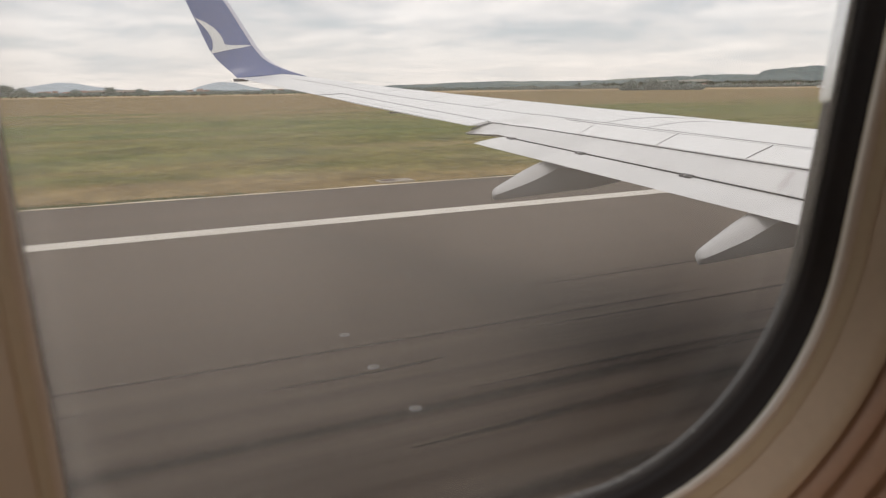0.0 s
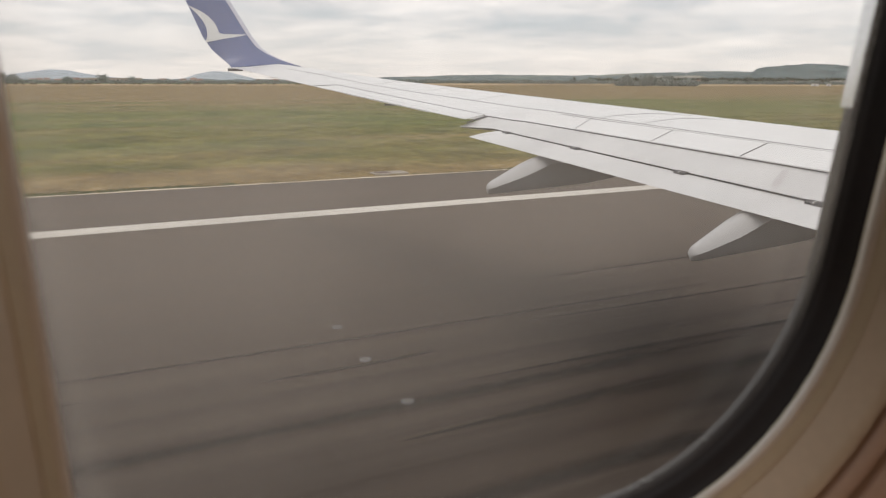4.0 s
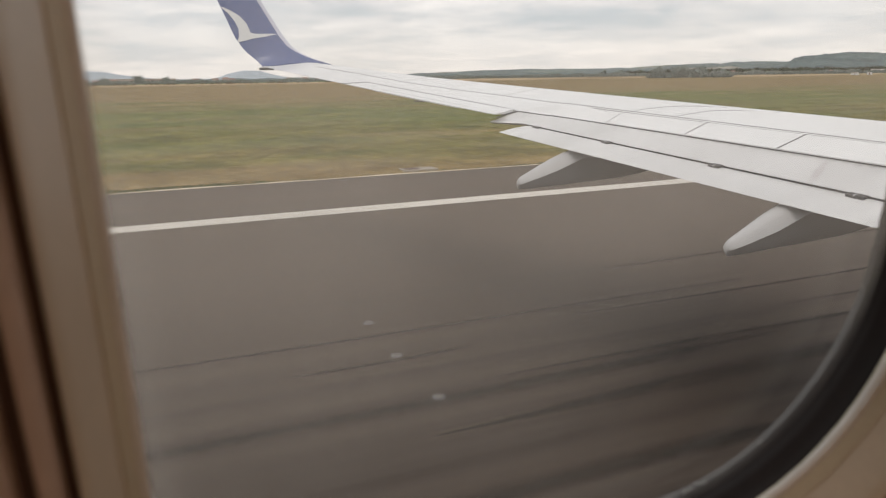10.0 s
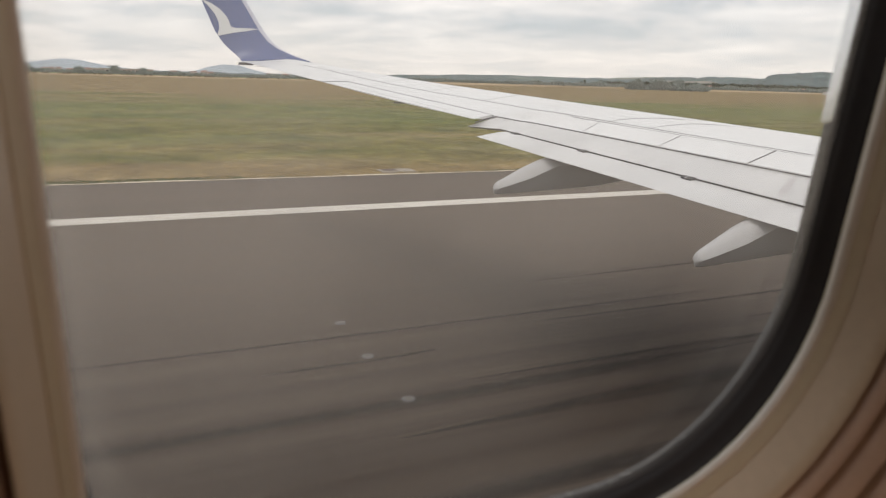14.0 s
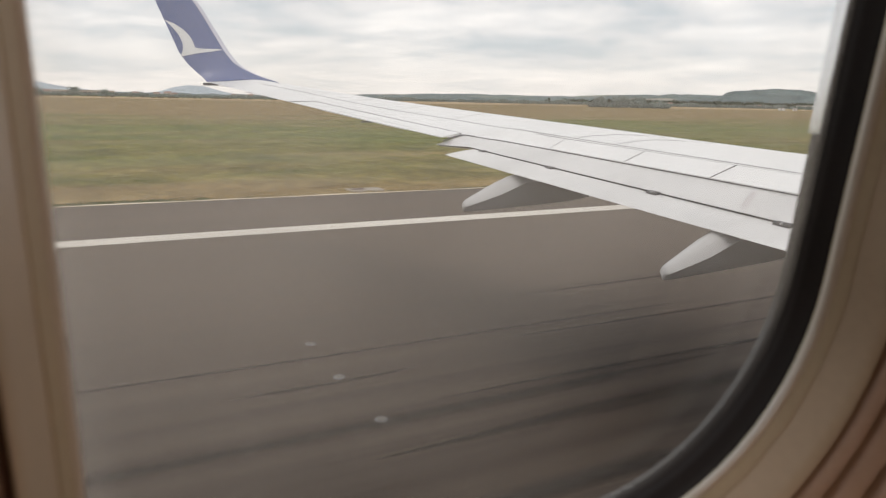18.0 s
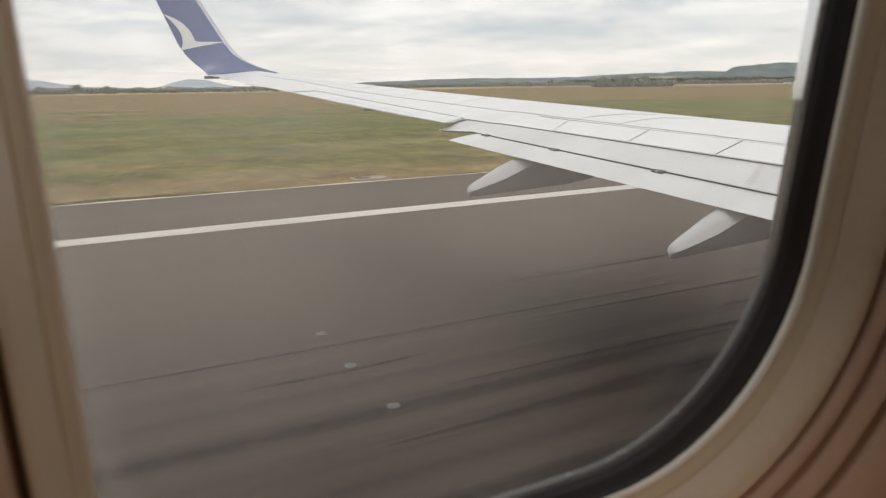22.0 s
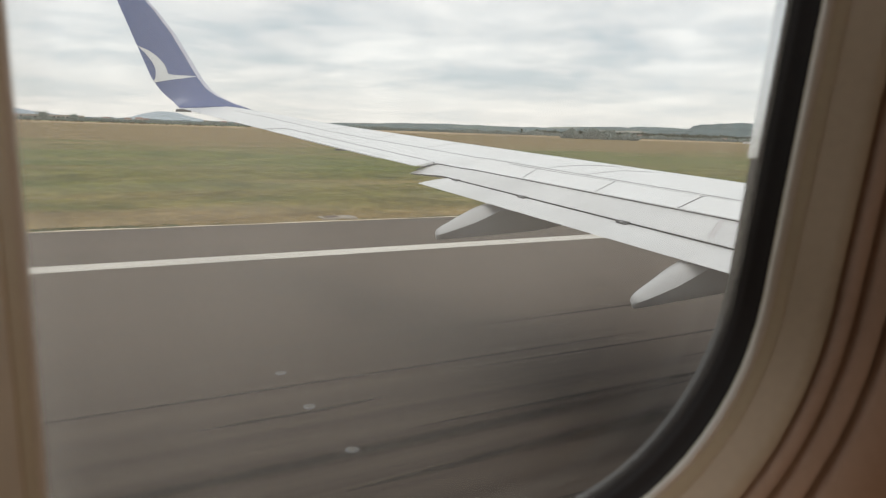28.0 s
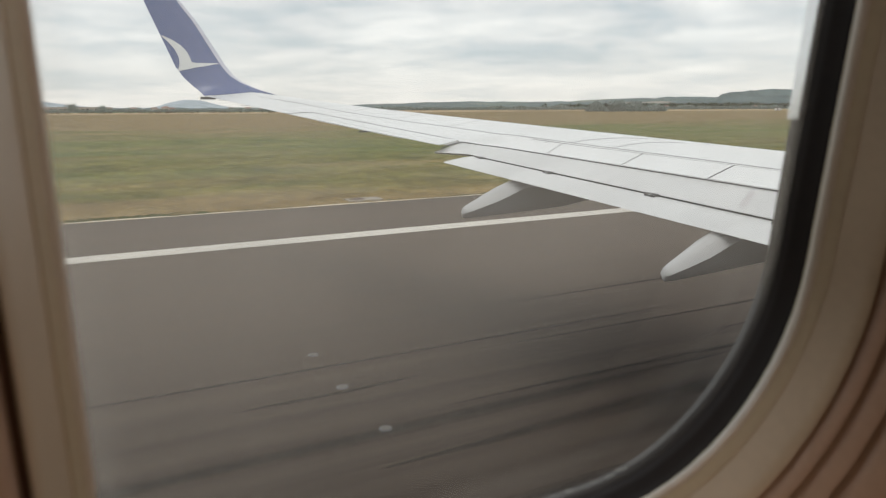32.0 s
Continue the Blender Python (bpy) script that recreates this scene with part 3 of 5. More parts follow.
def rear_edge(y):
    return float(np.interp(y, [8.15, 8.41, 8.52], [0.80, 0.66, 0.47]))


for nm, ys, cut, lab in (("wing_box", [-0.15, 0.19, 2, 3, 4, 5, 6, 7, 7.6], lambda y: 0.80, "light grey inner wing skin"),
                         ("wing_box", [7.6, 7.9, 8.15, 8.25, 8.32, 8.39, 8.46, 8.52, 8.58, 8.7, 9.2, 10, 11, 12, 12.36], rear_edge, "light grey outer wing skin"),
                         ("wing_tip", [12.36, 13, 13.6, 14.2, 14.8, 15.3, 15.72], lambda y: 0.0, "light grey wing tip skin")):
    part(nm, loft(bmesh.new(), [wing_ring(y, cut(y)) for y in ys]), M["wing_white"], wing, lab, True)


def slat_ring(y, front_a, front_z, back_a, back_z, thick, x_of=te_x):
    """Flap section: rounded nose, flat top, thin trailing edge."""
    out = []
    n = 9
    for k in range(n):
        u = k / (n - 1)
        bulge = 0.012 * math.sin(u * math.pi)
        out.append(Vector((x_of(y) + front_a + (back_a - front_a) * u, y, front_z + (back_z - front_z) * u + bulge)))
    for k in range(n - 2, 0, -1):
        u = k / (n - 1)
        body = thick * (1 - u) ** 0.8 * min(1, u * 6) ** 0.5
        out.append(Vector((x_of(y) + front_a + (back_a - front_a) * u, y, front_z + (back_z - front_z) * u - 0.006 - body)))
    return out


def edge_z(y):
    """Height of the skin at its rear edge."""
    return top_z(y, rear_edge(y)) if y > 8.1 else slot1(y)


flap = part("main_flap", loft(bmesh.new(), [slat_ring(y, rear_edge(y) + 0.05, edge_z(y) - 0.009, bk, slot2(y) + dz, 0.16) for y, bk, dz in ((3.60, 0.27, 0), (5, 0.27, 0), (7, 0.27, 0), (8.15, 0.27, 0), (8.30, 0.17, -0.012), (8.42, 0.08, -0.02), (8.50, 0.03, -0.026))]), M["flap_grey"], wing, "light grey main flap, lowered", True)
aft = part("aft_flap", loft(bmesh.new(), [slat_ring(y, fa, slot2(y) - dz * 0.45, -0.2, flap_te(y), 0.085) for y, fa, dz in ((3.62, 0.33, 0.022), (5, 0.33, 0.022), (7, 0.33, 0.022), (7.6, 0.33, 0.022), (8.03, 0.32, 0.016))]), M["flap_grey"], wing, "light grey aft flap, lowered", True)
part("inboard_flap", loft(bmesh.new(), [slat_ring(y, 0.85, slot1(y) - 0.014, 0.27, slot2(y), 0.16) for y in (0.3, 2, 3.52)]), M["flap_grey"], wing, "light grey inboard flap, lowered", True)
part("inboard_aft_flap", loft(bmesh.new(), [slat_ring(y, 0.33, slot2(y) - 0.014, -0.2, flap_te(y), 0.085) for y in (0.3, 2, 3.50)]), M["flap_grey"], wing, "light grey inboard aft flap, lowered", True)
# dark strips put in for shade: behind the spoilers and between the two flaps
part("flap_slot", loft(bmesh.new(), [[Vector((te_x(y) + a, y, edge_z(y) - d)) for a, d in ((rear_edge(y) - 0.003, 0.004), (rear_edge(y) - 0.008, 0.005), (rear_edge(y) - 0.008, 0.014), (rear_edge(y) - 0.003, 0.014))] for y in (0.8, 4, 7.6, 8.0, 8.2, 8.3, 8.4, 8.5)]), M["seam"], wing, "dark strip for the shade behind the spoilers")
part("flap_slot", loft(bmesh.new(), [[Vector((te_x(y) + a, y, slot2(y) - d)) for a, d in ((0.268, 0.002), (0.258, 0.003), (0.258, 0.018), (0.268, 0.02))] for y in (0.8, 4, 7.6, 8.03)]), M["seam"], wing, "dark strip for the shade between the flaps")


def strip_on(y0, y1, a0, a1, up, steps=10, h=0.012):
    """A thin plate that follows the upper skin."""
    bm = bmesh.new()
    rings = []
    for k in range(steps + 1):
        y = y0 + (y1 - y0) * k / steps
        f0, f1 = (a0(y), a1(y)) if callable(a0) else (a0, a1)
        aa = np.linspace(f0, f1, 5)
        rings.append([wing_pt(y, a, up) for a in aa] + [wing_pt(y, a, up - h) for a in aa[::-1]])
    return loft(bm, rings)


def skin_line(pts, width, mat, name="panel_gap", up=0.0025):
    """A narrow joint in the skin along (y, a) points."""
    ys, aa = [p[0] for p in pts], [p[1] for p in pts]
    n = max(8, int(sum(math.hypot(b[0] - a[0], b[1] - a[1]) for a, b in zip(pts, pts[1:])) / 0.25))
    tt = np.linspace(0, len(pts) - 1, n)
    line = [(float(np.interp(t, range(len(pts)), ys)), float(np.interp(t, range(len(pts)), aa))) for t in tt]
    rings = []
    for k, (y, a) in enumerate(line):
        p, q = line[max(0, k - 1)], line[min(n - 1, k + 1)]
        d = Vector((q[1] - p[1], q[0] - p[0])).normalized() * width / 2
        e0, e1 = (y + d.x, a - d.y), (y - d.x, a + d.y)
        rings.append([wing_pt(*e0, up), wing_pt(*e1, up), wing_pt(*e1, up - 0.006), wing_pt(*e0, up - 0.006)])
    return part(name, loft(bmesh.new(), rings), mat, wing)


# gap at the outboard end of the flap
part("panel_gap", loft(bmesh.new(), [[Vector((te_x(y) + a + dx, y, z + dz)) for dx, dz in ((0.009, 0.003), (-0.009, 0.003), (-0.009, -0.012), (0.009, -0.012))] for y, a, z in ((8.51, 0.49, 3.266), (8.49, 0.30, 3.236), (8.44, 0.10, 3.190))]), M["slot"], wing)
# spoiler panels on the inner wing, with gaps between
cuts = [1.0, 2.5, 4.0, 5.17, 6.22, 7.32]
for y0, y1 in zip(cuts, cuts[1:]):
    rings = []
    for y in np.linspace(y0 + 0.012, y1 - 0.012, 11):
        edge = [(y + 0.16 * u, 0.797 + (front_a(y) - 0.902) * u) for u in np.linspace(0, 1, 6)]
        rings.append([wing_pt(*p, 0.008) for p in edge] + [wing_pt(*p, -0.004) for p in edge[::-1]])
    part("spoiler", loft(bmesh.new(), rings), M["wing_white"], wing, "light grey spoiler panel, closed", True)
for y in cuts:
    skin_line([(y, 0.80), (y + 0.16, front_a(y) - 0.095)], 0.007 if y < 6 else 0.006, M["slot" if y < 6 else "joint"], up=0.0105)
skin_line([(1.0, front_a(1.0) - 0.09), (4.7, front_a(4.7) - 0.09), (7.2, front_a(7.2) - 0.08), (7.95, front_a(7.95) - 0.06)], 0.006, M["joint"], up=0.0105)
skin_line([(1.0, front_a(1.0)), (4.5, front_a(4.5)), (7.0, front_a(7.0)), (8.2, 1.25), (8.66, 1.20), (9.2, 1.16), (9.93, 1.09), (10.7, 1.0), (11.73, 0.93), (13.78, 0.91), (14.9, 0.80)], 0.008, M["joint"], up=0.006)
skin_line([(7.40, 1.33), (7.45, 1.47), (7.45, 1.60), (7.38, 1.83), (7.29, 2.06), (6.9, 2.3)], 0.016, M["joint"], up=0.004)
skin_line([(6.85, 1.38), (6.87, 1.55), (6.87, 1.72), (6.85, 1.93), (6.79, 2.12), (6.3, 2.4)], 0.016, M["joint"], up=0.004)
for y in (9.6, 10.8, 12.0, 13.2):
    skin_line([(y, 1.08), (y + 0.12, 0.62 * chord(y))], 0.008, M["faint"], up=0.004)
# small fasteners along the hinge line
for y in (7.72, 7.1, 6.62, 6.46, 5.78, 4.72):
    p = wing_pt(y, front_a(y) - 0.10, 0.004)
    part("fastener", boxed(p.x - 0.008, p.x + 0.008, p.y - 0.02, p.y + 0.02, p.z - 0.01, p.z + 0.003), M["joint"], wing)

# small vortex generators along the front of the upper skin
for y in (5.6, 6.9, 8.3, 9.7, 11.2):
    p = wing_pt(y, 0.80 * chord(y), 0.0)
    part("vortex_generator", loft(bmesh.new(), [[(p.x + dx, p.y - 0.25 * dx + w, p.z - 0.004), (p.x + dx, p.y - 0.25 * dx - w, p.z - 0.004), (p.x + dx, p.y - 0.25 * dx, p.z + h)] for dx, w, h in ((-0.04, 0.004, 0.014), (0.0, 0.005, 0.013), (0.04, 0.003, 0.003))]), M["slot"], wing)

# aileron
def aileron_pt(y, a):
    """On the aileron's upper face; its inner end is raked, so the rear corner reaches further in."""
    y -= 0.20 * (1 - a / 0.455) * max(0, 1 - (y - 8.56) / 0.3)
    if y > 8.7:
        return wing_pt(y, a)
    p, q = wing_pt(8.7, a), wing_pt(9.1, a)
    return p + (q - p) * ((y - 8.7) / 0.4)


ail = part("aileron", loft(bmesh.new(), [[aileron_pt(y, a) for a in np.linspace(0.0, 0.455, 6)] + [aileron_pt(y, a) - Vector((0, 0, 0.006 + 0.11 * a)) for a in np.linspace(0.455, 0.0, 6)] for y in np.linspace(8.56, 12.28, 24)]), M["wing_white"], wing, "light grey aileron", True)
part("panel_gap", strip_on(8.56, 12.34, 0.452, 0.476, 0.002, 14, 0.006), M["slot"], wing)
for y in (12.32,):
    part("panel_gap", strip_on(y - 0.014, y + 0.014, 0.0, 0.47, 0.003, 2, 0.01), M["slot"], wing)
part("aileron_tab", loft(bmesh.new(), [[wing_pt(y, a, 0.004) for a in (-0.012, 0.06, 0.13)] + [wing_pt(y, a, -0.012) for a in (0.13, -0.012)] for y in np.linspace(9.1, 11.3, 8)]), M["wing_white"], ail, "aileron trim tab", True)
part("panel_gap", strip_on(9.1, 11.3, 0.130, 0.142, 0.005, 10, 0.005), M["joint"], ail)
for y in (10.1,):
    bm = bmesh.new()
    p = wing_pt(y, 0.05, -0.03)
    loft(bm, [[p + Vector((dx, dy * w, dz)) for dy, dz in ((-0.02, 0), (0.02, 0), (0.02, -0.022), (-0.02, -0.022))] for dx, w in ((-0.10, 0.3), (-0.03, 1), (0.2, 1))])
    part("tab_hinge", bm, M["slot"], ail)

# flap brackets over the rear slot
for y, w in ((7.86, 0.045), (6.74, 0.05), (5.37, 0.06), (4.05, 0.075)):
    p = Vector((te_x(y) + 0.245, y, slot2(y) - 0.017))
    p.z += 0.010
    br = part("flap_bracket", loft(bmesh.new(), [[(p.x + dx - 0.30 * dy, p.y + dy, p.z + dz + 0.10 * dy) for dx, dz in ((0.05, 0.012), (0.0, 0.010), (-0.035, -0.002), (-0.045, -0.03), (0.05, -0.05))] for dy in (-w, w)]), M["bracket"], wing, "dark metal flap bracket")
    for k in (0.1,):
        q = p + Vector((-0.30 * k * w, k * w, 0.10 * k * w))
        part("lug", loft(bmesh.new(), [[(q.x + dx, q.y + dy, q.z + dz) for dx, dz in ((0.02, 0.015), (-0.010, 0.013), (-0.040, 0.001), (-0.04, -0.01), (0.02, -0.0))] for dy in (-0.007, 0.007)]), M["joint"], br)

def fairing(x0, y0, z_low, z_top):
    """Canoe fairing of the flap track: blunt tail, roof-like top, dark keel, runs forward under the wing."""
    rings = []
    for u in [0, 0.003, 0.008, 0.016, 0.03, 0.05] + [0.05 + 0.95 * k / 14 for k in range(1, 15)]:
        x = x0 + 2.5 * u
        w = float(np.interp(u, [0, 0.003, 0.008, 0.016, 0.05, 0.2, 0.5, 0.85, 1], [0.012, 0.036, 0.052, 0.066, 0.09, 0.145, 0.20, 0.19, 0.06]))
        low = z_low + float(np.interp(u, [0, 0.003, 0.008, 0.016, 0.05, 0.22, 0.6, 0.85, 1], [0.045, 0.022, 0.011, 0.004, 0.0, 0.014, 0.05, 0.13, 0.36]))
        high = z_low + (z_top - z_low) * float(np.interp(u, [0, 0.003, 0.008, 0.016, 0.05, 0.22, 0.32, 1], [0.20, 0.26, 0.30, 0.34, 0.43, 0.88, 1.02, 1.06]))
        high = max(high, low + 0.03)
        zs = low + (high - low) * float(np.interp(u, [0, 0.05, 0.2, 0.32, 1], [0.5, 0.56, 0.60, 0.76, 0.78]))
        half = [(0.0, high), (0.34 * w, high - 0.10 * (high - zs)), (0.66 * w, high - 0.38 * (high - zs)), (0.93 * w, zs + 0.13 * (high - zs)), (w, zs), (0.93 * w, zs - 0.07 * (zs - low)), (0.60 * w, zs - 0.38 * (zs - low)), (0.29 * w, zs - 0.74 * (zs - low)), (0.11 * w, low + 0.05 * (zs - low)), (0.0, low)]
        rings.append([Vector((x, y0 + c, z)) for c, z in half] + [Vector((x, y0 - c, z)) for c, z in half[-2:0:-1]])
    return loft(bmesh.new(), rings)


for x0, y0, zl, zt in ((3.70, 6.93, 2.425, 2.87), (4.50, 4.41, 2.125, 2.59), (5.25, 1.7, 1.85, 2.3)):
    fr = part("flap_track_fairing", fairing(x0, y0, zl, zt), M["fairing"], wing, "grey pointed flap track fairing under the wing", True)
    fr.data.set_sharp_from_angle(angle=radians(34))

# blended winglet
WL = [  # trailing x, leading x, y, z trailing, z leading, thickness
    (1.885, 3.47, 15.70, 3.95, 3.985, 0.075), (1.87, 3.28, 15.76, 3.968, 4.03, 0.075), (1.80, 3.06, 15.85, 4.04, 4.10, 0.07), (1.66, 2.80, 15.95, 4.16, 4.21, 0.065),
    (1.53, 2.60, 16.02, 4.30, 4.36, 0.06), (1.38, 2.44, 16.13, 4.55, 4.60, 0.055), (1.21, 2.20, 16.28, 5.03, 5.06, 0.05), (1.04, 1.95, 16.41, 5.50, 5.53, 0.045),
    (0.86, 1.60, 16.52, 6.0, 6.02, 0.035), (0.74, 1.30, 16.58, 6.35, 6.36, 0.025), (0.70, 1.02, 16.60, 6.43, 6.44, 0.01)]
LIFT, RAISE = 0.05, 0.08
rings = []
for k, (xt, xl, y, zt, zl, th) in enumerate(WL):
    a, b = WL[max(0, k - 1)], WL[min(len(WL) - 1, k + 1)]
    d = Vector((0, b[2] - a[2], b[3] - a[3])).normalized()
    nrm = Vector((0, -d.z, d.y))
    prof = [(0, 0), (0.12, 0.45), (0.35, 0.85), (0.6, 1.0), (0.82, 0.8), (0.94, 0.45), (1, 0)]
    up = [Vector((xt + (xl - xt) * u, y, zt + (zl - zt) * u + RAISE + LIFT * min(1, k / 3))) + nrm * (th * h) for u, h in prof]
    dn = [Vector((xt + (xl - xt) * u, y, zt + (zl - zt) * u + RAISE + LIFT * min(1, k / 3))) - nrm * (th * h) for u, h in prof[-2:0:-1]]
    rings.append(up + dn)
winglet = part("winglet", loft(bmesh.new(), rings[:]), M["blue"], wing, "blue upturned wing tip with a white mark", True)
part("leading_edge_strip", loft(bmesh.new(), [[r[4] + (r[5] - r[4]) * 0.7 + (r[4] - r[8]) * 0.04, r[5] + (r[5] - r[7]) * 0.06, r[6] + (r[6] - r[4]) * 0.05, r[7] + (r[7] - r[5]) * 0.06, (r[5] + r[7]) / 2] for r in rings[1:]]), M["pale_edge"], winglet, "pale leading edge", True)


def on_winglet(x, z, lift):
    """The inner face of the winglet over (x, z)."""
    zs = [w[3] + RAISE + LIFT * min(1, k / 3) for k, w in enumerate(WL)]
    xt, xl, y, th = (float(np.interp(z, zs, [w[c] for w in WL])) for c in (0, 1, 2, 5))
    u = min(1, max(0, (x - xt) / (xl - xt)))
    h = float(np.interp(u, [0, 0.12, 0.35, 0.6, 0.82, 0.94, 1], [0, 0.45, 0.85, 1.0, 0.8, 0.45, 0]))
    return Vector((x, y - th * h * 0.97 - lift, z + 0.25 * th * h))


def mark_piece(spine, lift=0.016):
    """A flat white mark: pairs of edge points, skinned on the face."""
    bm = bmesh.new()
    rows = []
    for (x0, z0), (x1, z1) in spine:
        rows.append([bm.verts.new(on_winglet(x0 + (x1 - x0) * u, z0 + (z1 - z0) * u + RAISE - 0.03, lift)) for u in np.linspace(0, 1, 6)])
    for r0, r1 in zip(rows, rows[1:]):
        for k in range(5):
            bm.faces.new((r0[k], r0[k + 1], r1[k + 1], r1[k]))
    return bm


part("white_crescent", mark_piece([((1.15, 5.29), (1.16, 5.30)), ((1.29, 5.15), (1.36, 5.21)), ((1.41, 4.98), (1.53, 5.09)), ((1.475, 4.81), (1.66, 4.93)), ((1.465, 4.66), (1.71, 4.79)), ((1.41, 4.52), (1.72, 4.71))]), M["mark"], winglet, "white curved mark")
part("white_wedge", mark_piece([((1.41, 4.52), (1.66, 4.74)), ((1.80, 4.60), (1.84, 4.70)), ((2.05, 4.640), (2.05, 4.705)), ((2.2, 4.678), (2.2, 4.708)), ((2.31, 4.700), (2.31, 4.709))], 0.026), M["mark"], winglet, "white pointed mark")
bm = bmesh.new()
box(bm, 1.80, 2.13, 15.66, 15.77, 3.880 + RAISE, 3.936 + RAISE, 0.012)
part("tip_light_housing", bm, M["slot"], wing, "dark grey wing tip light housing")
part("tip_light", boxed(1.745, 1.80, 15.67, 15.765, 3.875 + RAISE, 3.945 + RAISE, bevel=0.008), M["lens"], wing, "clear wing tip light lens")
for y in (15.2, 14.7, 13.7):
    p = wing_pt(y, 0.0)
    part("static_wick", tube(bmesh.new(), p, p + Vector((-0.16, 0, 0)), 0.004, 0.002, 5), M["seam"], wing)

# ---- cabin window ----
CX, CZ, HA, HB, RR = 0.118, 3.7726, 0.135, 0.189, 0.0944
TILT = 0.08  # the wall leans inboard with height


def ring(off, y, n=14):
    """Rounded window outline, off metres outside the opening, in the plane y."""
    pts = []
    # the outer layers sit a little forward and up, with the lean of the hull
    lean = min(1, max(0, (y - 0.160) / 0.018))
    for q, (sx, sz) in enumerate(((1, 1), (-1, 1), (-1, -1), (1, -1))):
        r = max(0.01, (RR if sx > 0 else 0.056) + off)
        ax, bz = HA + off - r, HB + off - r
        for k in range(n):
            t = (q + k / (n - 1)) * math.pi / 2
            z = CZ + sz * bz + r * math.sin(t) + 0.002 * lean
            pts.append(Vector((CX + sx * ax + r * math.cos(t) + 0.0014 * lean, y - TILT * (z - 3.65), z)))
    return pts


def closed_ring(profile):
    rs = [ring(o, y) for o, y in profile]
    return loft(bmesh.new(), rs + [rs[0]], True, False)


window = thing("window_1", "rounded airliner cabin window with black seal and beige surround", "window", kind="structure")
part("window_seal", closed_ring([(0.008, 0.1770), (0.0044, 0.1762), (0.0036, 0.1742), (0.0034, 0.1722), (0.0036, 0.1706), (0.0024, 0.1685), (0.0022, 0.1655), (0.0030, 0.1625), (0.0026, 0.1595), (0.0024, 0.1560), (0.0034, 0.1545), (0.014, 0.160)]), M["gasket"], window, "black rubber window seal", True)
part("window_lip", closed_ring([(0.0, 0.1548), (-0.0008, 0.1533), (-0.0003, 0.1516), (0.0008, 0.1508), (0.003, 0.153), (0.003, 0.157)]), M["lip_edge"], window, "pale rosy rounded window lip", True)
part("window_band", closed_ring([(0.0006, 0.1512), (0.0018, 0.1490), (0.0032, 0.1465), (0.0040, 0.1465), (0.0045, 0.157), (0.002, 0.157)]), M["lip"], window, "tan inner band of the window", True)
part("window_reveal", closed_ring([(0.0034, 0.1470), (0.0052, 0.141), (0.0070, 0.1350), (0.0082, 0.1308), (0.0088, 0.1302), (0.0094, 0.132), (0.009, 0.150)]), M["reveal"], window, "beige moulded window surround", True)
part("groove", closed_ring([(0.0088, 0.1345), (0.0122, 0.1330), (0.0125, 0.150), (0.0088, 0.150)]), M["groove"], window, "dark gap in the window surround", True)
part("shade_track", closed_ring([(0.0116, 0.1335), (0.0114, 0.1285), (0.0119, 0.1272), (0.0136, 0.1246), (0.0142, 0.1242), (0.0148, 0.1256), (0.0148, 0.140)]), M["trim"], window, "rosy grey shade track", True)
part("groove", closed_ring([(0.0144, 0.1295), (0.0186, 0.1275), (0.0190, 0.145), (0.0144, 0.145)]), M["groove"], window, "dark gap in the window surround", True)
part("shade_track", closed_ring([(0.0178, 0.1285), (0.0176, 0.1222), (0.0182, 0.1208), (0.0208, 0.1168), (0.0215, 0.1163), (0.022, 0.118), (0.022, 0.135)]), M["trim"], window, "rosy grey shade track", True)
part("groove", closed_ring([(0.0215, 0.1215), (0.0268, 0.1190), (0.0272, 0.14), (0.0215, 0.14)]), M["groove"], window, "dark gap in the window surround", True)
part("window_surround", closed_ring([(0.0258, 0.119), (0.0255, 0.1135), (0.0263, 0.1118), (0.033, 0.104), (0.045, 0.098), (0.055, 0.096), (0.055, 0.104), (0.03, 0.118)]), M["trim"], window, "rosy beige outer window frame", True)
part("pane_rim", closed_ring([(0.0090, 0.1792), (0.0048, 0.1790), (0.0043, 0.1786), (0.0041, 0.1774), (0.0041, 0.1758), (0.0090, 0.1758)]), M["rim"], window, "polished grey rim round the pane", True)
# a polished retainer strip along the upper forward edge, outside the pane
def strip_line(off, y):
    corner = ring(off, y)[:14]
    low = ring(off, y)[-1]
    side = [Vector((low.x, y - TILT * (z - 3.65), z)) for z in np.linspace(3.737, corner[0].z - 0.004, 8)]
    return side + corner


rows = [strip_line(o, y) for o, y in ((0.0030, 0.1742), (0.0030, 0.1788), (0.0034, 0.1796), (0.0075, 0.1796), (0.0075, 0.1742))]
part("retainer_strip", loft(bmesh.new(), list(zip(*rows))), M["bright_metal"], window, "polished metal retainer strip", True)
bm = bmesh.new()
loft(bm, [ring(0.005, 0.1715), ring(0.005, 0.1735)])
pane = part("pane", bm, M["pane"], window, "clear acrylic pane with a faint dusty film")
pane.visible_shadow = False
for x, z, r in ((0.0803, 3.6876, 0.0011), (0.0850, 3.6762, 0.0010), (0.0825, 3.6722, 0.0006)):
    y = 0.1737 - TILT * (z - 3.65)
    bm = bmesh.new()
    loft(bm, [[(x + r * math.cos(k * math.tau / 9) * (1 + 0.25 * math.sin(k * 2.3)), y + d, z + 1.2 * r * math.sin(k * math.tau / 9)) for k in range(9)] for d in (0.0, 0.0001)])
    spot = part("dried_spot", bm, M["spot"], pane, "milky dried water spot")
    spot.visible_shadow = False


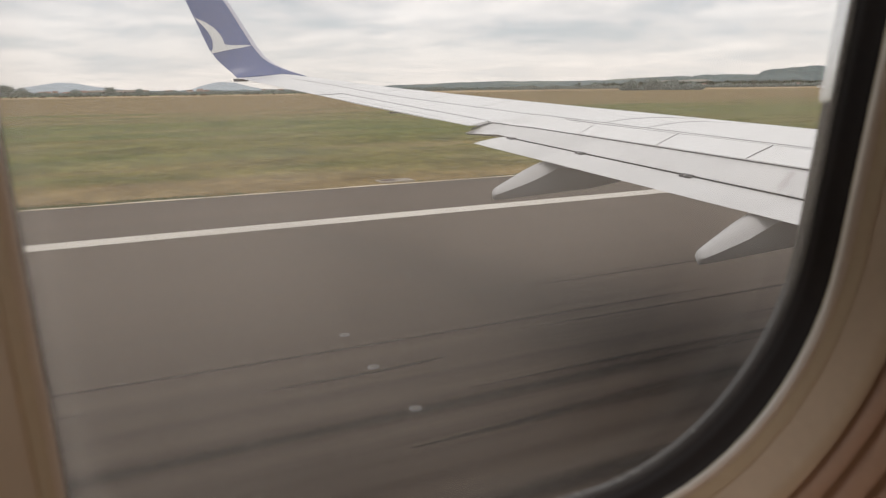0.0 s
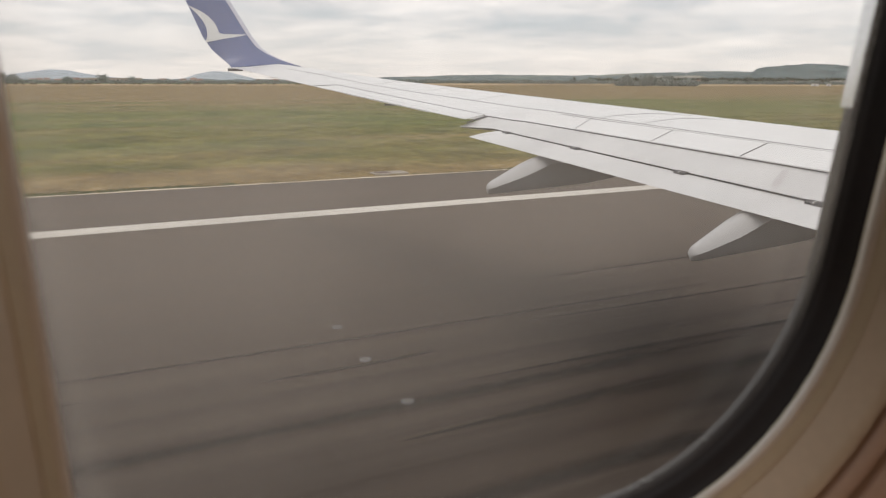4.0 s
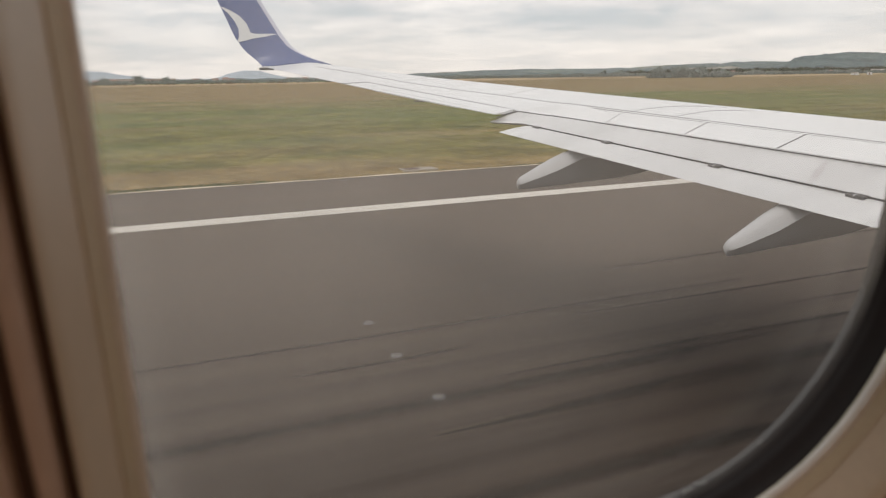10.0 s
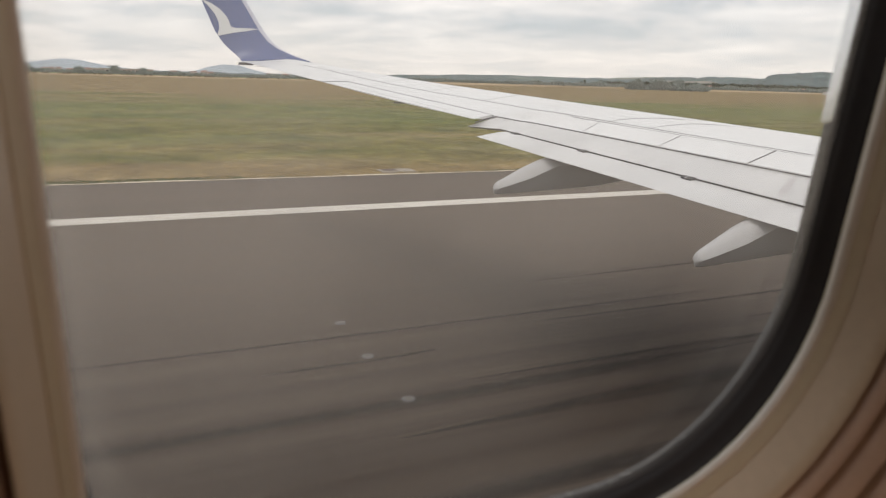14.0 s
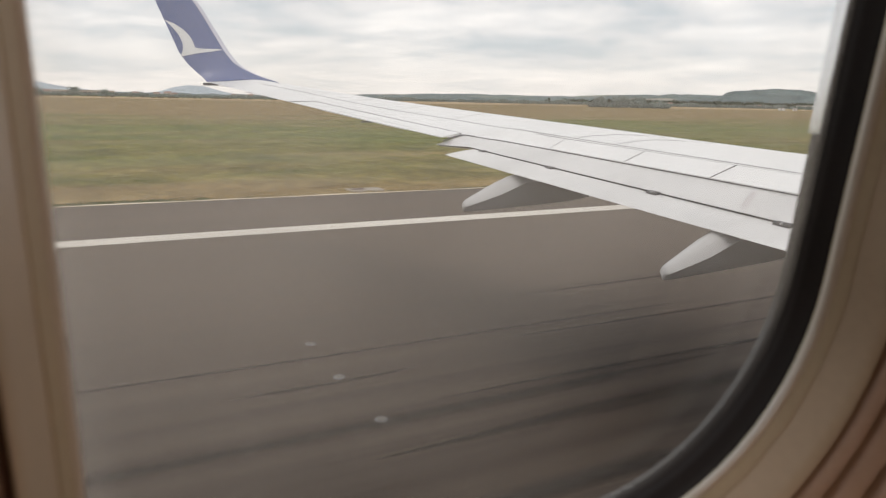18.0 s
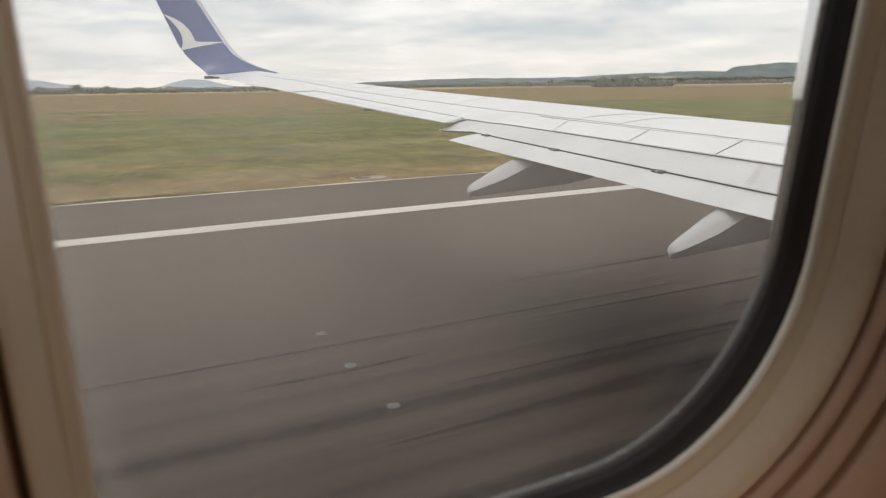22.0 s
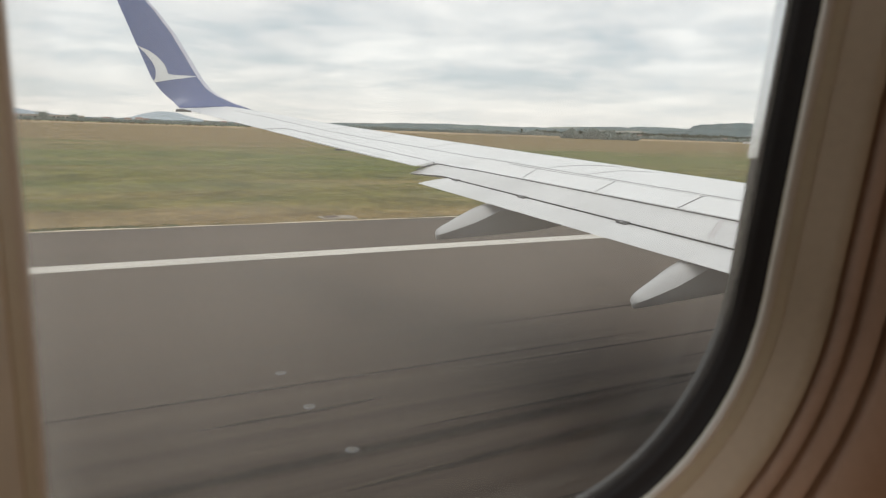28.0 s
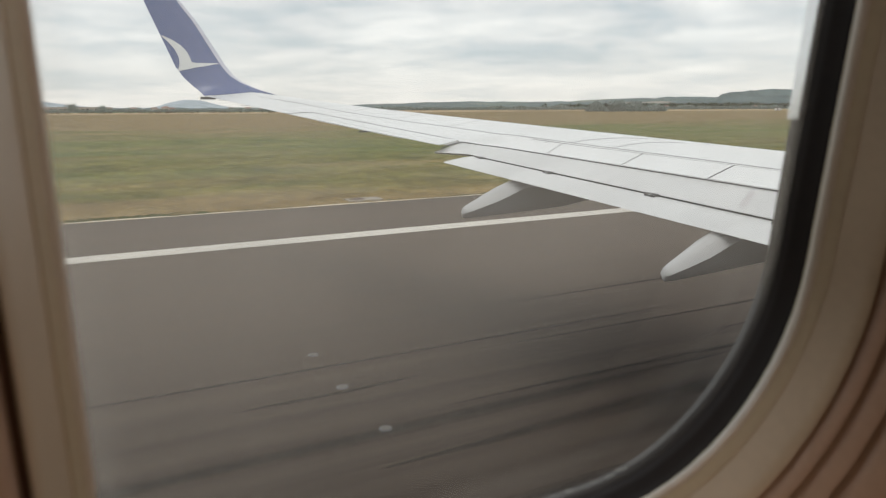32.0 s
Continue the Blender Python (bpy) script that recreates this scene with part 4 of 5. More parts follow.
def wall_with_hole(y0, y1, off, x0, x1, z0, z1):
    """A flat wall round the window opening."""
    bm = bmesh.new()
    rings = []
    for y in (y0, y1):
        inner = ring(off, y)
        outer = []
        for p in inner:
            d = Vector((p.x - CX, 0, p.z - CZ))
            s = min((x1 - CX) / d.x if d.x > 1e-6 else 1e9, (x0 - CX) / d.x if d.x < -1e-6 else 1e9, (z1 - CZ) / d.z if d.z > 1e-6 else 1e9, (z0 - CZ) / d.z if d.z < -1e-6 else 1e9)
            outer.append(Vector((CX + d.x * s, y, CZ + d.z * s)))
        for k, x, z in ((0, x1, z1), (27, x0, z1), (28, x0, z0), (55, x1, z0)):
            outer[k] = Vector((x, y, z))
        rings.append((inner, outer))
    loft(bm, [rings[0][0], rings[0][1], rings[1][1], rings[1][0], rings[0][0]], True, False)
    return bm


tagged(obj("wall_window_side", wall_with_hole(0.080, 0.112, 0.045, -1.86, 2.06, 2.76, 4.72), M["cabin"]), "beige moulded cabin side wall panel", "wall", kind="structure")
tagged(obj("wall_outer_skin", wall_with_hole(0.1790, 0.1985, 0.060, -8.0, 15.0, 3.30, 4.25), M["skin"]), "white painted fuselage skin", "wall", kind="structure")


def hull_ring(x, grow):
    """Fuselage section, open along the window belt."""
    cy, cz, hw, hh = -1.655, 3.75, 1.8535 + grow, 2.05 + grow
    t0 = math.asin(0.47 / 2.05)
    pts = []
    for k in range(41):
        t = t0 + (math.tau - 2 * t0) * k / 40
        c, s = math.cos(t), math.sin(t)
        r = (abs(c / hw) ** 2.7 + abs(s / hh) ** 2.7) ** (-1 / 2.7)
        pts.append(Vector((x, cy + r * c, cz + r * s)))
    return pts


tagged(obj("wall_fuselage", loft(bmesh.new(), [hull_ring(x, 0) + hull_ring(x, -0.03)[::-1] for x in np.linspace(-8, 15, 12)]), M["skin"], True), "white painted curved fuselage shell", "wall", kind="structure")
tagged(obj("floor", boxed(-1.8, 2.0, -3.2, 0.08, 2.76, 2.82), M["carpet"]), "dark grey cabin carpet", "floor", kind="structure")
tagged(obj("ceiling", boxed(-1.8, 2.0, -3.2, 0.08, 4.66, 4.72), M["cabin"]), "beige cabin ceiling panel", "ceiling", kind="structure")
tagged(obj("wall_aisle_side", boxed(-1.8, 2.0, -3.26, -3.2, 2.76, 4.72), M["cabin"]), "plain beige cabin wall", "wall", kind="structure")
tagged(obj("wall_front", boxed(2.0, 2.06, -3.26, 0.08, 2.76, 4.72), M["cabin"]), "plain beige cabin wall", "wall", kind="structure")
tagged(obj("wall_rear", boxed(-1.86, -1.8, -3.26, 0.08, 2.76, 4.72), M["cabin"]), "plain beige cabin wall", "wall", kind="structure")


# ---- far country ----
def heading(deg, dist):
    """A place on the ground, by the angle ahead of straight out, and the distance."""
    return Vector((math.sin(radians(deg)) * dist, math.cos(radians(deg)) * dist, 0))


def ridge(name, dist, depth, stops, mat, label, seed, rough=0.08, step=0.25):
    """A long hill seen from the runway: stops of (heading, height)."""
    hs, zs = [s[0] for s in stops], [s[1] for s in stops]
    bm = bmesh.new()
    rows = []
    for h in np.arange(hs[0], hs[-1] + step, step):
        z = float(np.interp(h, hs, zs))
        row = []
        for j, (u, k) in enumerate(((-0.5, 0.0), (-0.32, 0.30), (-0.16, 0.68), (0.0, 1.0), (0.3, 0.7), (0.6, 0.0))):
            p = heading(h, dist + depth * u)
            wob = 1 + rough * noise.noise((h * 0.9, j * 1.7, seed)) + 0.5 * rough * noise.noise((h * 3.7, j * 2.3, seed)) + 0.35 * rough * noise.noise((h * 13.0, j * 3.1, seed))
            p.z = max(-2, z * k * wob - 1.5)
            row.append(p)
        rows.append(row)
    loft(bm, rows, closed=False)
    return tagged(obj(name, bm, mat, True), label, "hill", kind="structure")


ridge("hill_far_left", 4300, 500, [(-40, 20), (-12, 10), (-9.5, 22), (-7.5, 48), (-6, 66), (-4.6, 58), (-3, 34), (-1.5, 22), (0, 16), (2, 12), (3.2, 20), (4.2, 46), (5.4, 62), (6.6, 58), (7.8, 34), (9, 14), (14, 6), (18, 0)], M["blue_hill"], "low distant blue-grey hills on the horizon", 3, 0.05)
ridge("hill_far_right", 3900, 700, [(12, 0), (16, 16), (20, 30), (25, 40), (29, 44), (33, 40), (37, 42), (41, 54), (46, 62), (52, 58), (60, 50), (75, 40)], M["hazed_field_hill"], "long low hill with fields and woods", 5, 0.12, 0.1)
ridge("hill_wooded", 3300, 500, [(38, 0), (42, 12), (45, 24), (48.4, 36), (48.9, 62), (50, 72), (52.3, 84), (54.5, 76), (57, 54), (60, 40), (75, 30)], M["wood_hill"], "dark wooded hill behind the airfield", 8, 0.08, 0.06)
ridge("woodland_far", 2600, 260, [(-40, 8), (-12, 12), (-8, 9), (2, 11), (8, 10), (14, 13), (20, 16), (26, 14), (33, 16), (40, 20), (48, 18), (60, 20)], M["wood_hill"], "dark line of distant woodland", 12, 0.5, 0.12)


def field(name, y0, y1, x0, x1, z, mat, label, skew=0.0):
    bm = bmesh.new()
    p = [(x0, y0), (x1, y0), (x1 + skew, y1), (x0 + skew, y1)]
    v = [bm.verts.new((a, b, zz)) for zz in (z, z - 0.3) for a, b in p]
    bm.faces.new(v[:4])
    for k in range(4):
        bm.faces.new((v[k], v[(k + 1) % 4], v[4 + (k + 1) % 4], v[4 + k]))
    return tagged(obj(name, bm, mat), label, "field", "fields beyond the airfield", "structure")


for a in ((620, 900, -900, 500, "stubble", 60), (520, 800, 520, 1080, "stubble", -120), (910, 1250, -1300, 250, "crop", 100), (910, 1300, 300, 1150, "stubble", 0), (1310, 1900, -1600, 200, "stubble", 200), (1310, 2000, 260, 1150, "crop", 0)):
    field("field", a[0], a[1], a[2], a[3], 0.02, M[a[4]], "dry stubble field beyond the airfield" if a[4] == "stubble" else "green crop field beyond the airfield", a[5])


# the fields that the take-off passes over, ahead along the runway's line
def plot(corners, mat, label):
    bm = bmesh.new()
    top = [bm.verts.new((x, y, 0.05)) for x, y in corners]
    low = [bm.verts.new((x, y, -0.3)) for x, y in corners]
    bm.faces.new(top)
    for k in range(len(top)):
        j = (k + 1) % len(top)
        bm.faces.new((top[k], low[k], low[j], top[j]))
    return tagged(obj("field", bm, mat), label, "field", "fields beyond the airfield", "structure")


M["ripe"] = surface("ripe_brown_field", (0.24, 0.16, 0.095), 0.95, spread=0.22, coarse=0.02, fine=0.5, bump=0.2, stretch=(0.12, 1, 1), spec=0.1)
M["maize"] = surface("dark_green_maize", (0.05, 0.085, 0.018), 0.9, spread=0.25, coarse=0.03, fine=0.8, bump=0.3, stretch=(0.2, 1, 1), spec=0.1)
plot([(1130, 330), (1900, 330), (1960, 470), (1120, 520)], M["stubble"], "pale dry stubble field beside the farm tracks")
plot([(1905, 330), (2010, 330), (2090, 600), (1990, 640)], M["crop"], "bright green crop field beside the barn")
plot([(2015, 330), (2075, 330), (2150, 585), (2100, 590)], M["stubble"], "narrow tan stubble strip beside the barn")
plot([(1500, 530), (1950, 490), (1985, 650), (1760, 800), (1480, 760)], M["ripe"], "wide brown field with harvest lines")
plot([(1470, 775), (1750, 815), (1840, 900), (1500, 860)], M["maize"], "dark green wedge-shaped maize field")
plot([(1200, 540), (1480, 540), (1460, 800), (1210, 860)], M["stubble"], "pale tan stubble field with harvest lines")
plot([(1110, 700), (1190, 690), (1200, 880), (1100, 900)], M["maize"], "dark green maize field beside the trees")
plot([(1860, 800), (1990, 660), (2090, 640), (2060, 830), (1900, 890)], M["crop"], "small bright green crop field by the wood")
plot([(2170, 480), (2420, 520), (2440, 720), (2200, 690)], M["crop"], "bright green crop field past the barn")
plot([(1180, 900), (1840, 915), (1800, 1010), (1160, 1020)], M["ripe"], "brown field in front of the wood")
for y0, w in ((206, 3.2), (311, 3.0), (319, 3.0)):
    tagged(obj("farm_track", boxed(1080, 2300, y0 - w / 2, y0 + w / 2, -0.2, 0.03), M["concrete"]), "pale straight farm track along the airfield edge", "road", kind="structure")
tagged(obj("cross_path", boxed(1096, 1099.2, 25, 204, -0.2, 0.02), M["concrete"]), "narrow grey concrete path across the grass", "path", kind="structure")
bm = bmesh.new()
loft(bm, [[(x - 2, y, 0.06), (x + 2, y, 0.06), (x + 2, y, -0.2), (x - 2, y, -0.2)] for x, y in ((2128, 321), (2150, 480), (2165, 640), (2190, 820))])
tagged(obj("farm_lane", bm, M["verge"]), "pale earth lane running up to the barn", "road", kind="structure")


def leaf_cloud(bm, rnd, centres, count, size):
    """Small ragged leaf clumps scattered through a set of balls (centre, radius)."""
    total = sum(r ** 2 for _, r in centres)
    for c, r in centres:
        for _ in range(max(3, int(count * r * r / total))):
            d = Vector((rnd.gauss(0, 1), rnd.gauss(0, 1), rnd.gauss(0, 1))).normalized()
            p = c + d * r * rnd.uniform(0.55, 1.08) * (1 if d.z > -0.3 else 0.75)
            s = size * rnd.uniform(0.5, 1.4)
            u = Vector((rnd.gauss(0, 1), rnd.gauss(0, 1), rnd.gauss(0, 1))).normalized()
            w = u.orthogonal().normalized()
            t = u.cross(w)
            k = rnd.choice((5, 6))
            bm.faces.new([bm.verts.new(p + (w * math.cos(q * math.tau / k) + t * math.sin(q * math.tau / k)) * s * rnd.uniform(0.6, 1.2) + u * rnd.uniform(-0.2, 0.2) * s) for q in range(k)])


def tree(at, height, spread, seed, label, leaves=900, tall=False, group="trees on the airfield edge", leaf=0.036, green="leaf"):
    rnd = random.Random(seed)
    ob = thing("tree", label, "tree", group, at=at)
    bm = bmesh.new()
    lean = Vector((rnd.uniform(-0.03, 0.03), rnd.uniform(-0.03, 0.03), 1)) * height
    tube(bm, (0, 0, -0.2), lean * 0.3, height * 0.022, height * 0.017, 9)
    tube(bm, lean * 0.3, lean * 0.75, height * 0.017, height * 0.006, 8)
    balls = [(lean * 0.62, spread * 0.46), (lean * 0.45, spread * 0.42), (lean * 0.78, spread * 0.34)]
    for k in range(9):
        ang = k * 2.4 + rnd.uniform(-0.4, 0.4)
        z = rnd.uniform(0.25, 0.8)
        reach = spread * rnd.uniform(0.35, 0.75) * (1.1 - 0.5 * z) * (0.7 if tall else 1)
        tip = lean * (z + 0.1) + Vector((math.cos(ang), math.sin(ang), 0)) * reach
        tube(bm, lean * (z * 0.75), tip, height * 0.008, height * 0.002, 5)
        balls.append((tip, spread * rnd.uniform(0.22, 0.38)))
    for k in range(3):
        balls.append((lean * rnd.uniform(0.8, 0.95) + Vector((rnd.uniform(-1, 1), rnd.uniform(-1, 1), 0)) * spread * 0.18, spread * rnd.uniform(0.14, 0.22)))
    part("trunk", bm, M["bark"], ob, "grey-brown trunk and limbs", True)
    bm = bmesh.new()
    leaf_cloud(bm, rnd, balls, leaves, height * leaf)
    part("crown", bm, M[green], ob, "dense dull green crown with gaps")
    return ob


TREES = [(-352, 255, 12, 12, 0), (-334, 258, 14, 13, 0), (-372, 262, 10, 10, 0), (-306, 266, 6, 5, 1), (-404, 250, 9, 9, 0), (-428, 246, 8, 8, 0), (-446, 262, 9, 9, 0), (-470, 255, 11, 10, 0), (-494, 258, 9, 8, 1)]
for k, (x, y, ht, sp, tall) in enumerate(TREES):
    tree((x, y, 0), ht, sp, 20 + k, "broad dull green tree at the field edge" if not tall else "small tall dull green tree at the field edge", 1300, bool(tall))
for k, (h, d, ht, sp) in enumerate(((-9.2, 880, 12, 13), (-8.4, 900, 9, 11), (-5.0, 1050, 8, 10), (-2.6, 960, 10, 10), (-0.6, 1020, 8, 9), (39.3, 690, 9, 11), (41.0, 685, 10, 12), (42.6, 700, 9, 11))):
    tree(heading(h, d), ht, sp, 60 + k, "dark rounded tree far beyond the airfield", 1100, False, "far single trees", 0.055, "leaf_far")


def belt(name, h0, h1, dist, height, count, seed, mat, label, size, depth=30):
    """A belt of bushes or far trees that nobody could count."""
    rnd = random.Random(seed)
    bm = bmesh.new()
    for _ in range(count):
        h = rnd.uniform(h0, h1)
        p = heading(h, dist + rnd.uniform(-depth, depth))
        top = height * (0.35 + 0.85 * abs(noise.noise((h * 0.7, seed, 0.3))) + 0.25 * rnd.random())
        leaf_cloud(bm, rnd, [(p + Vector((0, 0, top * 0.45)), top * 0.55), (p + Vector((rnd.uniform(-1, 1) * top * 0.4, 0, top * 0.3)), top * 0.4)], 34, size)
    return tagged(obj(name, bm, mat), label, "trees", kind="stuff")


belt("bush_belt", -64, -50, 455, 4.0, 90, 41, M["leaf_dark"], "dark green bushes along the field edge", 0.8, 24)
belt("scrub_belt", -26, -12, 425, 2.4, 90, 42, M["shrub"], "dry brown scrub round the earth mound", 0.5, 14)
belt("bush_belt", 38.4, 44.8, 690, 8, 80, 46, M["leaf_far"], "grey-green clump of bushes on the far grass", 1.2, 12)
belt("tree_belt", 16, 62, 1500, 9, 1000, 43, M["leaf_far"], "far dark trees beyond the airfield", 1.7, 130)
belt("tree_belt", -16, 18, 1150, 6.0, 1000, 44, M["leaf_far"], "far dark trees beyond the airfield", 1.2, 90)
belt("scrub_belt", -16, 16, 760, 1.7, 160, 45, M["shrub"], "low dry brown scrub beyond the mown grass", 0.6, 60)

# earth mound
bm = bmesh.new()
rows = []
mc = Vector((-141, 425, 0))
for i in range(33):
    row = []
    for j in range(17):
        u, v = i / 16 - 1, j / 8 - 1
        r = math.hypot(u, v)
        h = 5.0 * max(0, min(1, (1.05 - r) * 2.1)) ** 0.8 * (1 + 0.35 * noise.noise((u * 3, v * 3, 2.2)))
        row.append(mc + Vector((u * 24, v * 12, h - 0.3)))
    rows.append(row)
loft(bm, rows, closed=False)
tagged(obj("earth_mound", bm, M["earth"], True), "orange-brown heap of bare earth with scrub", "mound", kind="structure")


# ---- village and airfield buildings far off ----
def house_mesh(w, d, h, seed):
    walls = boxed(-w / 2, w / 2, -d / 2, d / 2, -0.2, h)
    roof = bmesh.new()
    r = h + d * 0.42
    o = 0.35
    loft(roof, [[(x, -d / 2 - o, h - 0.15), (x, 0, r), (x, d / 2 + o, h - 0.15), (x, d / 2 + o, h - 0.4), (x, 0, r - 0.25), (x, -d / 2 - o, h - 0.4)] for x in (-w / 2 - o, w / 2 + o)])
    gables = [loft(bmesh.new(), [[(xx, -d / 2, h), (xx, 0, r - 0.3), (xx, d / 2, h)] for xx in (x - 0.02, x + 0.02)]) for x in (-w / 2 + 0.02, w / 2 - 0.02)]
    return walls, roof, gables


def house(seed, w, d, h, label):
    ob = thing("house", label, "house", "village houses")
    walls, roof, gables = house_mesh(w, d, h, seed)
    body = part("wall", walls, M["house_wall"], ob, "pale rendered walls")
    for g in gables:
        part("gable", g, M["house_wall"], ob)
    rf = part("roof", roof, M["house_roof"], ob, "red-brown tiled roof")
    part("chimney", boxed(w * 0.2, w * 0.2 + 0.6, -0.3, 0.3, h, h + d * 0.42 + 0.8), M["house_roof"], rf)
    for k in range(3):
        x = -w / 2 + w * (k + 0.5) / 3
        part("window", boxed(x - 0.5, x + 0.5, -d / 2 - 0.05, -d / 2 + 0.05, h * 0.35, h * 0.75), M["dark_glass"], body)
    return ob


protos = [house(1, 11, 8, 5.2, "pale village house with red-brown roof"), house(2, 14, 8, 4.2, "long pale village house with red-brown roof"), house(3, 9, 7, 6.5, "tall pale village house with red-brown roof")]
rnd = random.Random(77)
spots = [(rnd.uniform(-9, 15), rnd.uniform(1250, 1900)) for _ in range(26)] + [(rnd.uniform(30, 58), rnd.uniform(1500, 2000)) for _ in range(8)]
for k, (h, d) in enumerate(spots):
    m = Matrix.Translation(heading(h, d)) @ Matrix.Rotation(rnd.uniform(-0.6, 0.6) - radians(h), 4, "Z")
    if k < 3:
        protos[k].matrix_world = m
    else:
        copy_thing(protos[k % 3], m)
# the village that lies ahead beyond the fields, strung along its main street
for k in range(96):
    u = rnd.random()
    at = Vector((1850 + 800 * u, 1130 - 210 * u ** 0.8 + 24 * rnd.randrange(8) + rnd.uniform(-6, 6), 0))
    copy_thing(protos[k % 3], Matrix.Translation(at) @ Matrix.Rotation(rnd.choice((-0.25, -0.2, 1.3)) + rnd.uniform(-0.12, 0.12), 4, "Z"))


def wood(name, points, width, height, count, seed, label, size):
    """A wood of countless crowns along a line of points."""
    rnd = random.Random(seed)
    bm = bmesh.new()
    for _ in range(count):
        u = rnd.random() * (len(points) - 1)
        a, b = points[int(u)], points[int(u) + 1]
        v = u - int(u)
        p = Vector((a[0] + (b[0] - a[0]) * v + rnd.uniform(-1, 1) * width, a[1] + (b[1] - a[1]) * v + rnd.uniform(-1, 1) * width, 0))
        top = height * rnd.uniform(0.6, 1.2)
        leaf_cloud(bm, rnd, [(p + Vector((0, 0, top * 0.5)), top * 0.5)], 22, size)
    return tagged(obj(name, bm, M["leaf_dark"]), label, "wood", kind="stuff")


wood("roadside_wood", [(1800, 1040), (2100, 960), (2450, 850), (2700, 800)], 22, 11, 420, 81, "dark green tree belt in front of the village", 2.2)
wood("large_wood", [(1150, 1420), (1500, 1300), (1850, 1230)], 120, 13, 900, 82, "broad dark green wood beside the village", 2.6)
wood("field_copse", [(1250, 425), (1300, 445)], 14, 15, 50, 83, "dark copse of tall trees by the airfield fence", 1.8)
wood("barn_copse", [(2150, 440), (2180, 330)], 20, 9, 70, 84, "dark bushy trees along the farm lane", 1.6)
wood("street_trees", [(1880, 1200), (2250, 1120), (2640, 1010)], 90, 8, 260, 85, "scattered garden trees among the village houses", 1.8)

tower = thing("control_tower", "slim pale airport control tower with glazed cab", "control tower", at=heading(12.3, 2700))
bm = bmesh.new()
loft(bm, [[(r * math.cos(k * math.tau / 12), r * math.sin(k * math.tau / 12), z) for k in range(12)] for r, z in ((3.4, -0.2), (2.6, 4), (2.4, 19), (3.6, 21))])
part("shaft", bm, M["house_wall"], tower, "pale concrete shaft")
bm = bmesh.new()
loft(bm, [[(r * math.cos(k * math.tau / 12), r * math.sin(k * math.tau / 12), z) for k in range(12)] for r, z in ((3.6, 21), (4.4, 24.5))])
part("glazed_cab", bm, M["dark_glass"], tower, "dark glazed cab")
bm = bmesh.new()
loft(bm, [[(r * math.cos(k * math.tau / 12), r * math.sin(k * math.tau / 12), z) for k in range(12)] for r, z in ((4.7, 24.5), (4.7, 25.1), (1, 26))])
cap = part("roof", bm, M["house_wall"], tower)
part("mast", tube(bmesh.new(), (0, 0, 26), (0, 0, 31), 0.2, 0.1, 6), M["bracket"], cap)
term = thing("terminal_building", "long low pale airport building", "building", at=heading(-2.0, 1480))
part("wall", boxed(-55, 55, -10, 10, -0.2, 8), M["house_wall"], term)
part("roof", boxed(-56, 56, -11, 11, 8, 9), M["concrete"], term)
for k in range(14):
    part("window", boxed(-52 + k * 7.6, -47 + k * 7.6, -10.08, -9.95, 2, 6), M["dark_glass"], term)

# farm and works beyond the fields
barn = thing("barn", "long farm barn with a red roof beside a field", "barn", at=(2106, 617, 0))
part("wall", boxed(-22, 22, -7, 7, -0.2, 4.5), M["house_wall"], barn, "pale barn walls")
bm = bmesh.new()
loft(bm, [[(x, -8, 4.3), (x, 0, 7.8), (x, 8, 4.3), (x, 8, 4.05), (x, 0, 7.5), (x, -8, 4.05)] for x in (-23, 23)])
roof = part("roof", bm, M["house_roof"], barn, "red barn roof")
for k in range(6):
    part("skylight", boxed(-18 + 7 * k, -16.4 + 7 * k, -5.2, -4.0, 5.35, 5.95), M["white"], roof)
trailer = thing("trailer", "white box trailer parked beside the barn", "trailer", at=(2072, 604, 0))
part("box", boxed(-5, 5, -1.25, 1.25, 1.0, 3.8, bevel=0.05), M["white"], trailer)
for x in (-3.5, -2.3, 3.4):
    bm = bmesh.new()
    tube(bm, (x, -1.2, 0.5), (x, 1.2, 0.5), 0.5, 0.5, 12)
    part("wheel", bm, M["slot"], trailer)
for k, (x, y, w) in enumerate(((1640, 1150, 90), (1735, 1185, 60), (1690, 1235, 50))):
    hall = thing("works_hall", "long white flat-roofed works hall", "building", "works halls", at=(x, y, 0))
    part("wall", boxed(-w / 2, w / 2, -14, 14, -0.2, 8 + k), M["white"], hall)
    part("roof", boxed(-w / 2 - 0.4, w / 2 + 0.4, -14.4, 14.4, 8 + k, 8.6 + k), M["concrete"], hall)
    for q in range(int(w / 9)):
        part("window", boxed(-w / 2 + 2 + q * 9, -w / 2 + 8 + q * 9, -14.08, -13.95, 3, 5.5), M["dark_glass"], hall)
for k, h in enumerate((57.0, 58.2, 59.1, 60.3)):
    turb = thing("wind_turbine", "slim white wind turbine on the far plain", "wind turbine", "wind turbines", at=heading(h, 4200))
    part("mast", tube(bmesh.new(), (0, 0, -1), (0, 0, 95), 2.2, 1.3, 10), M["white"], turb)
    part("nacelle", boxed(-2, 2, -5, 4, 93.5, 97.5, bevel=0.6), M["white"], turb)
    for q in range(3):
        a = q * math.tau / 3 + k * 0.5
        bm = bmesh.new()
        tip = Vector((math.sin(a) * 42, -5.5, 95.5 + math.cos(a) * 42))
        tube(bm, (0, -5.5, 95.5), tip, 1.3, 0.3, 6)
        part("blade", bm, M["white"], turb)

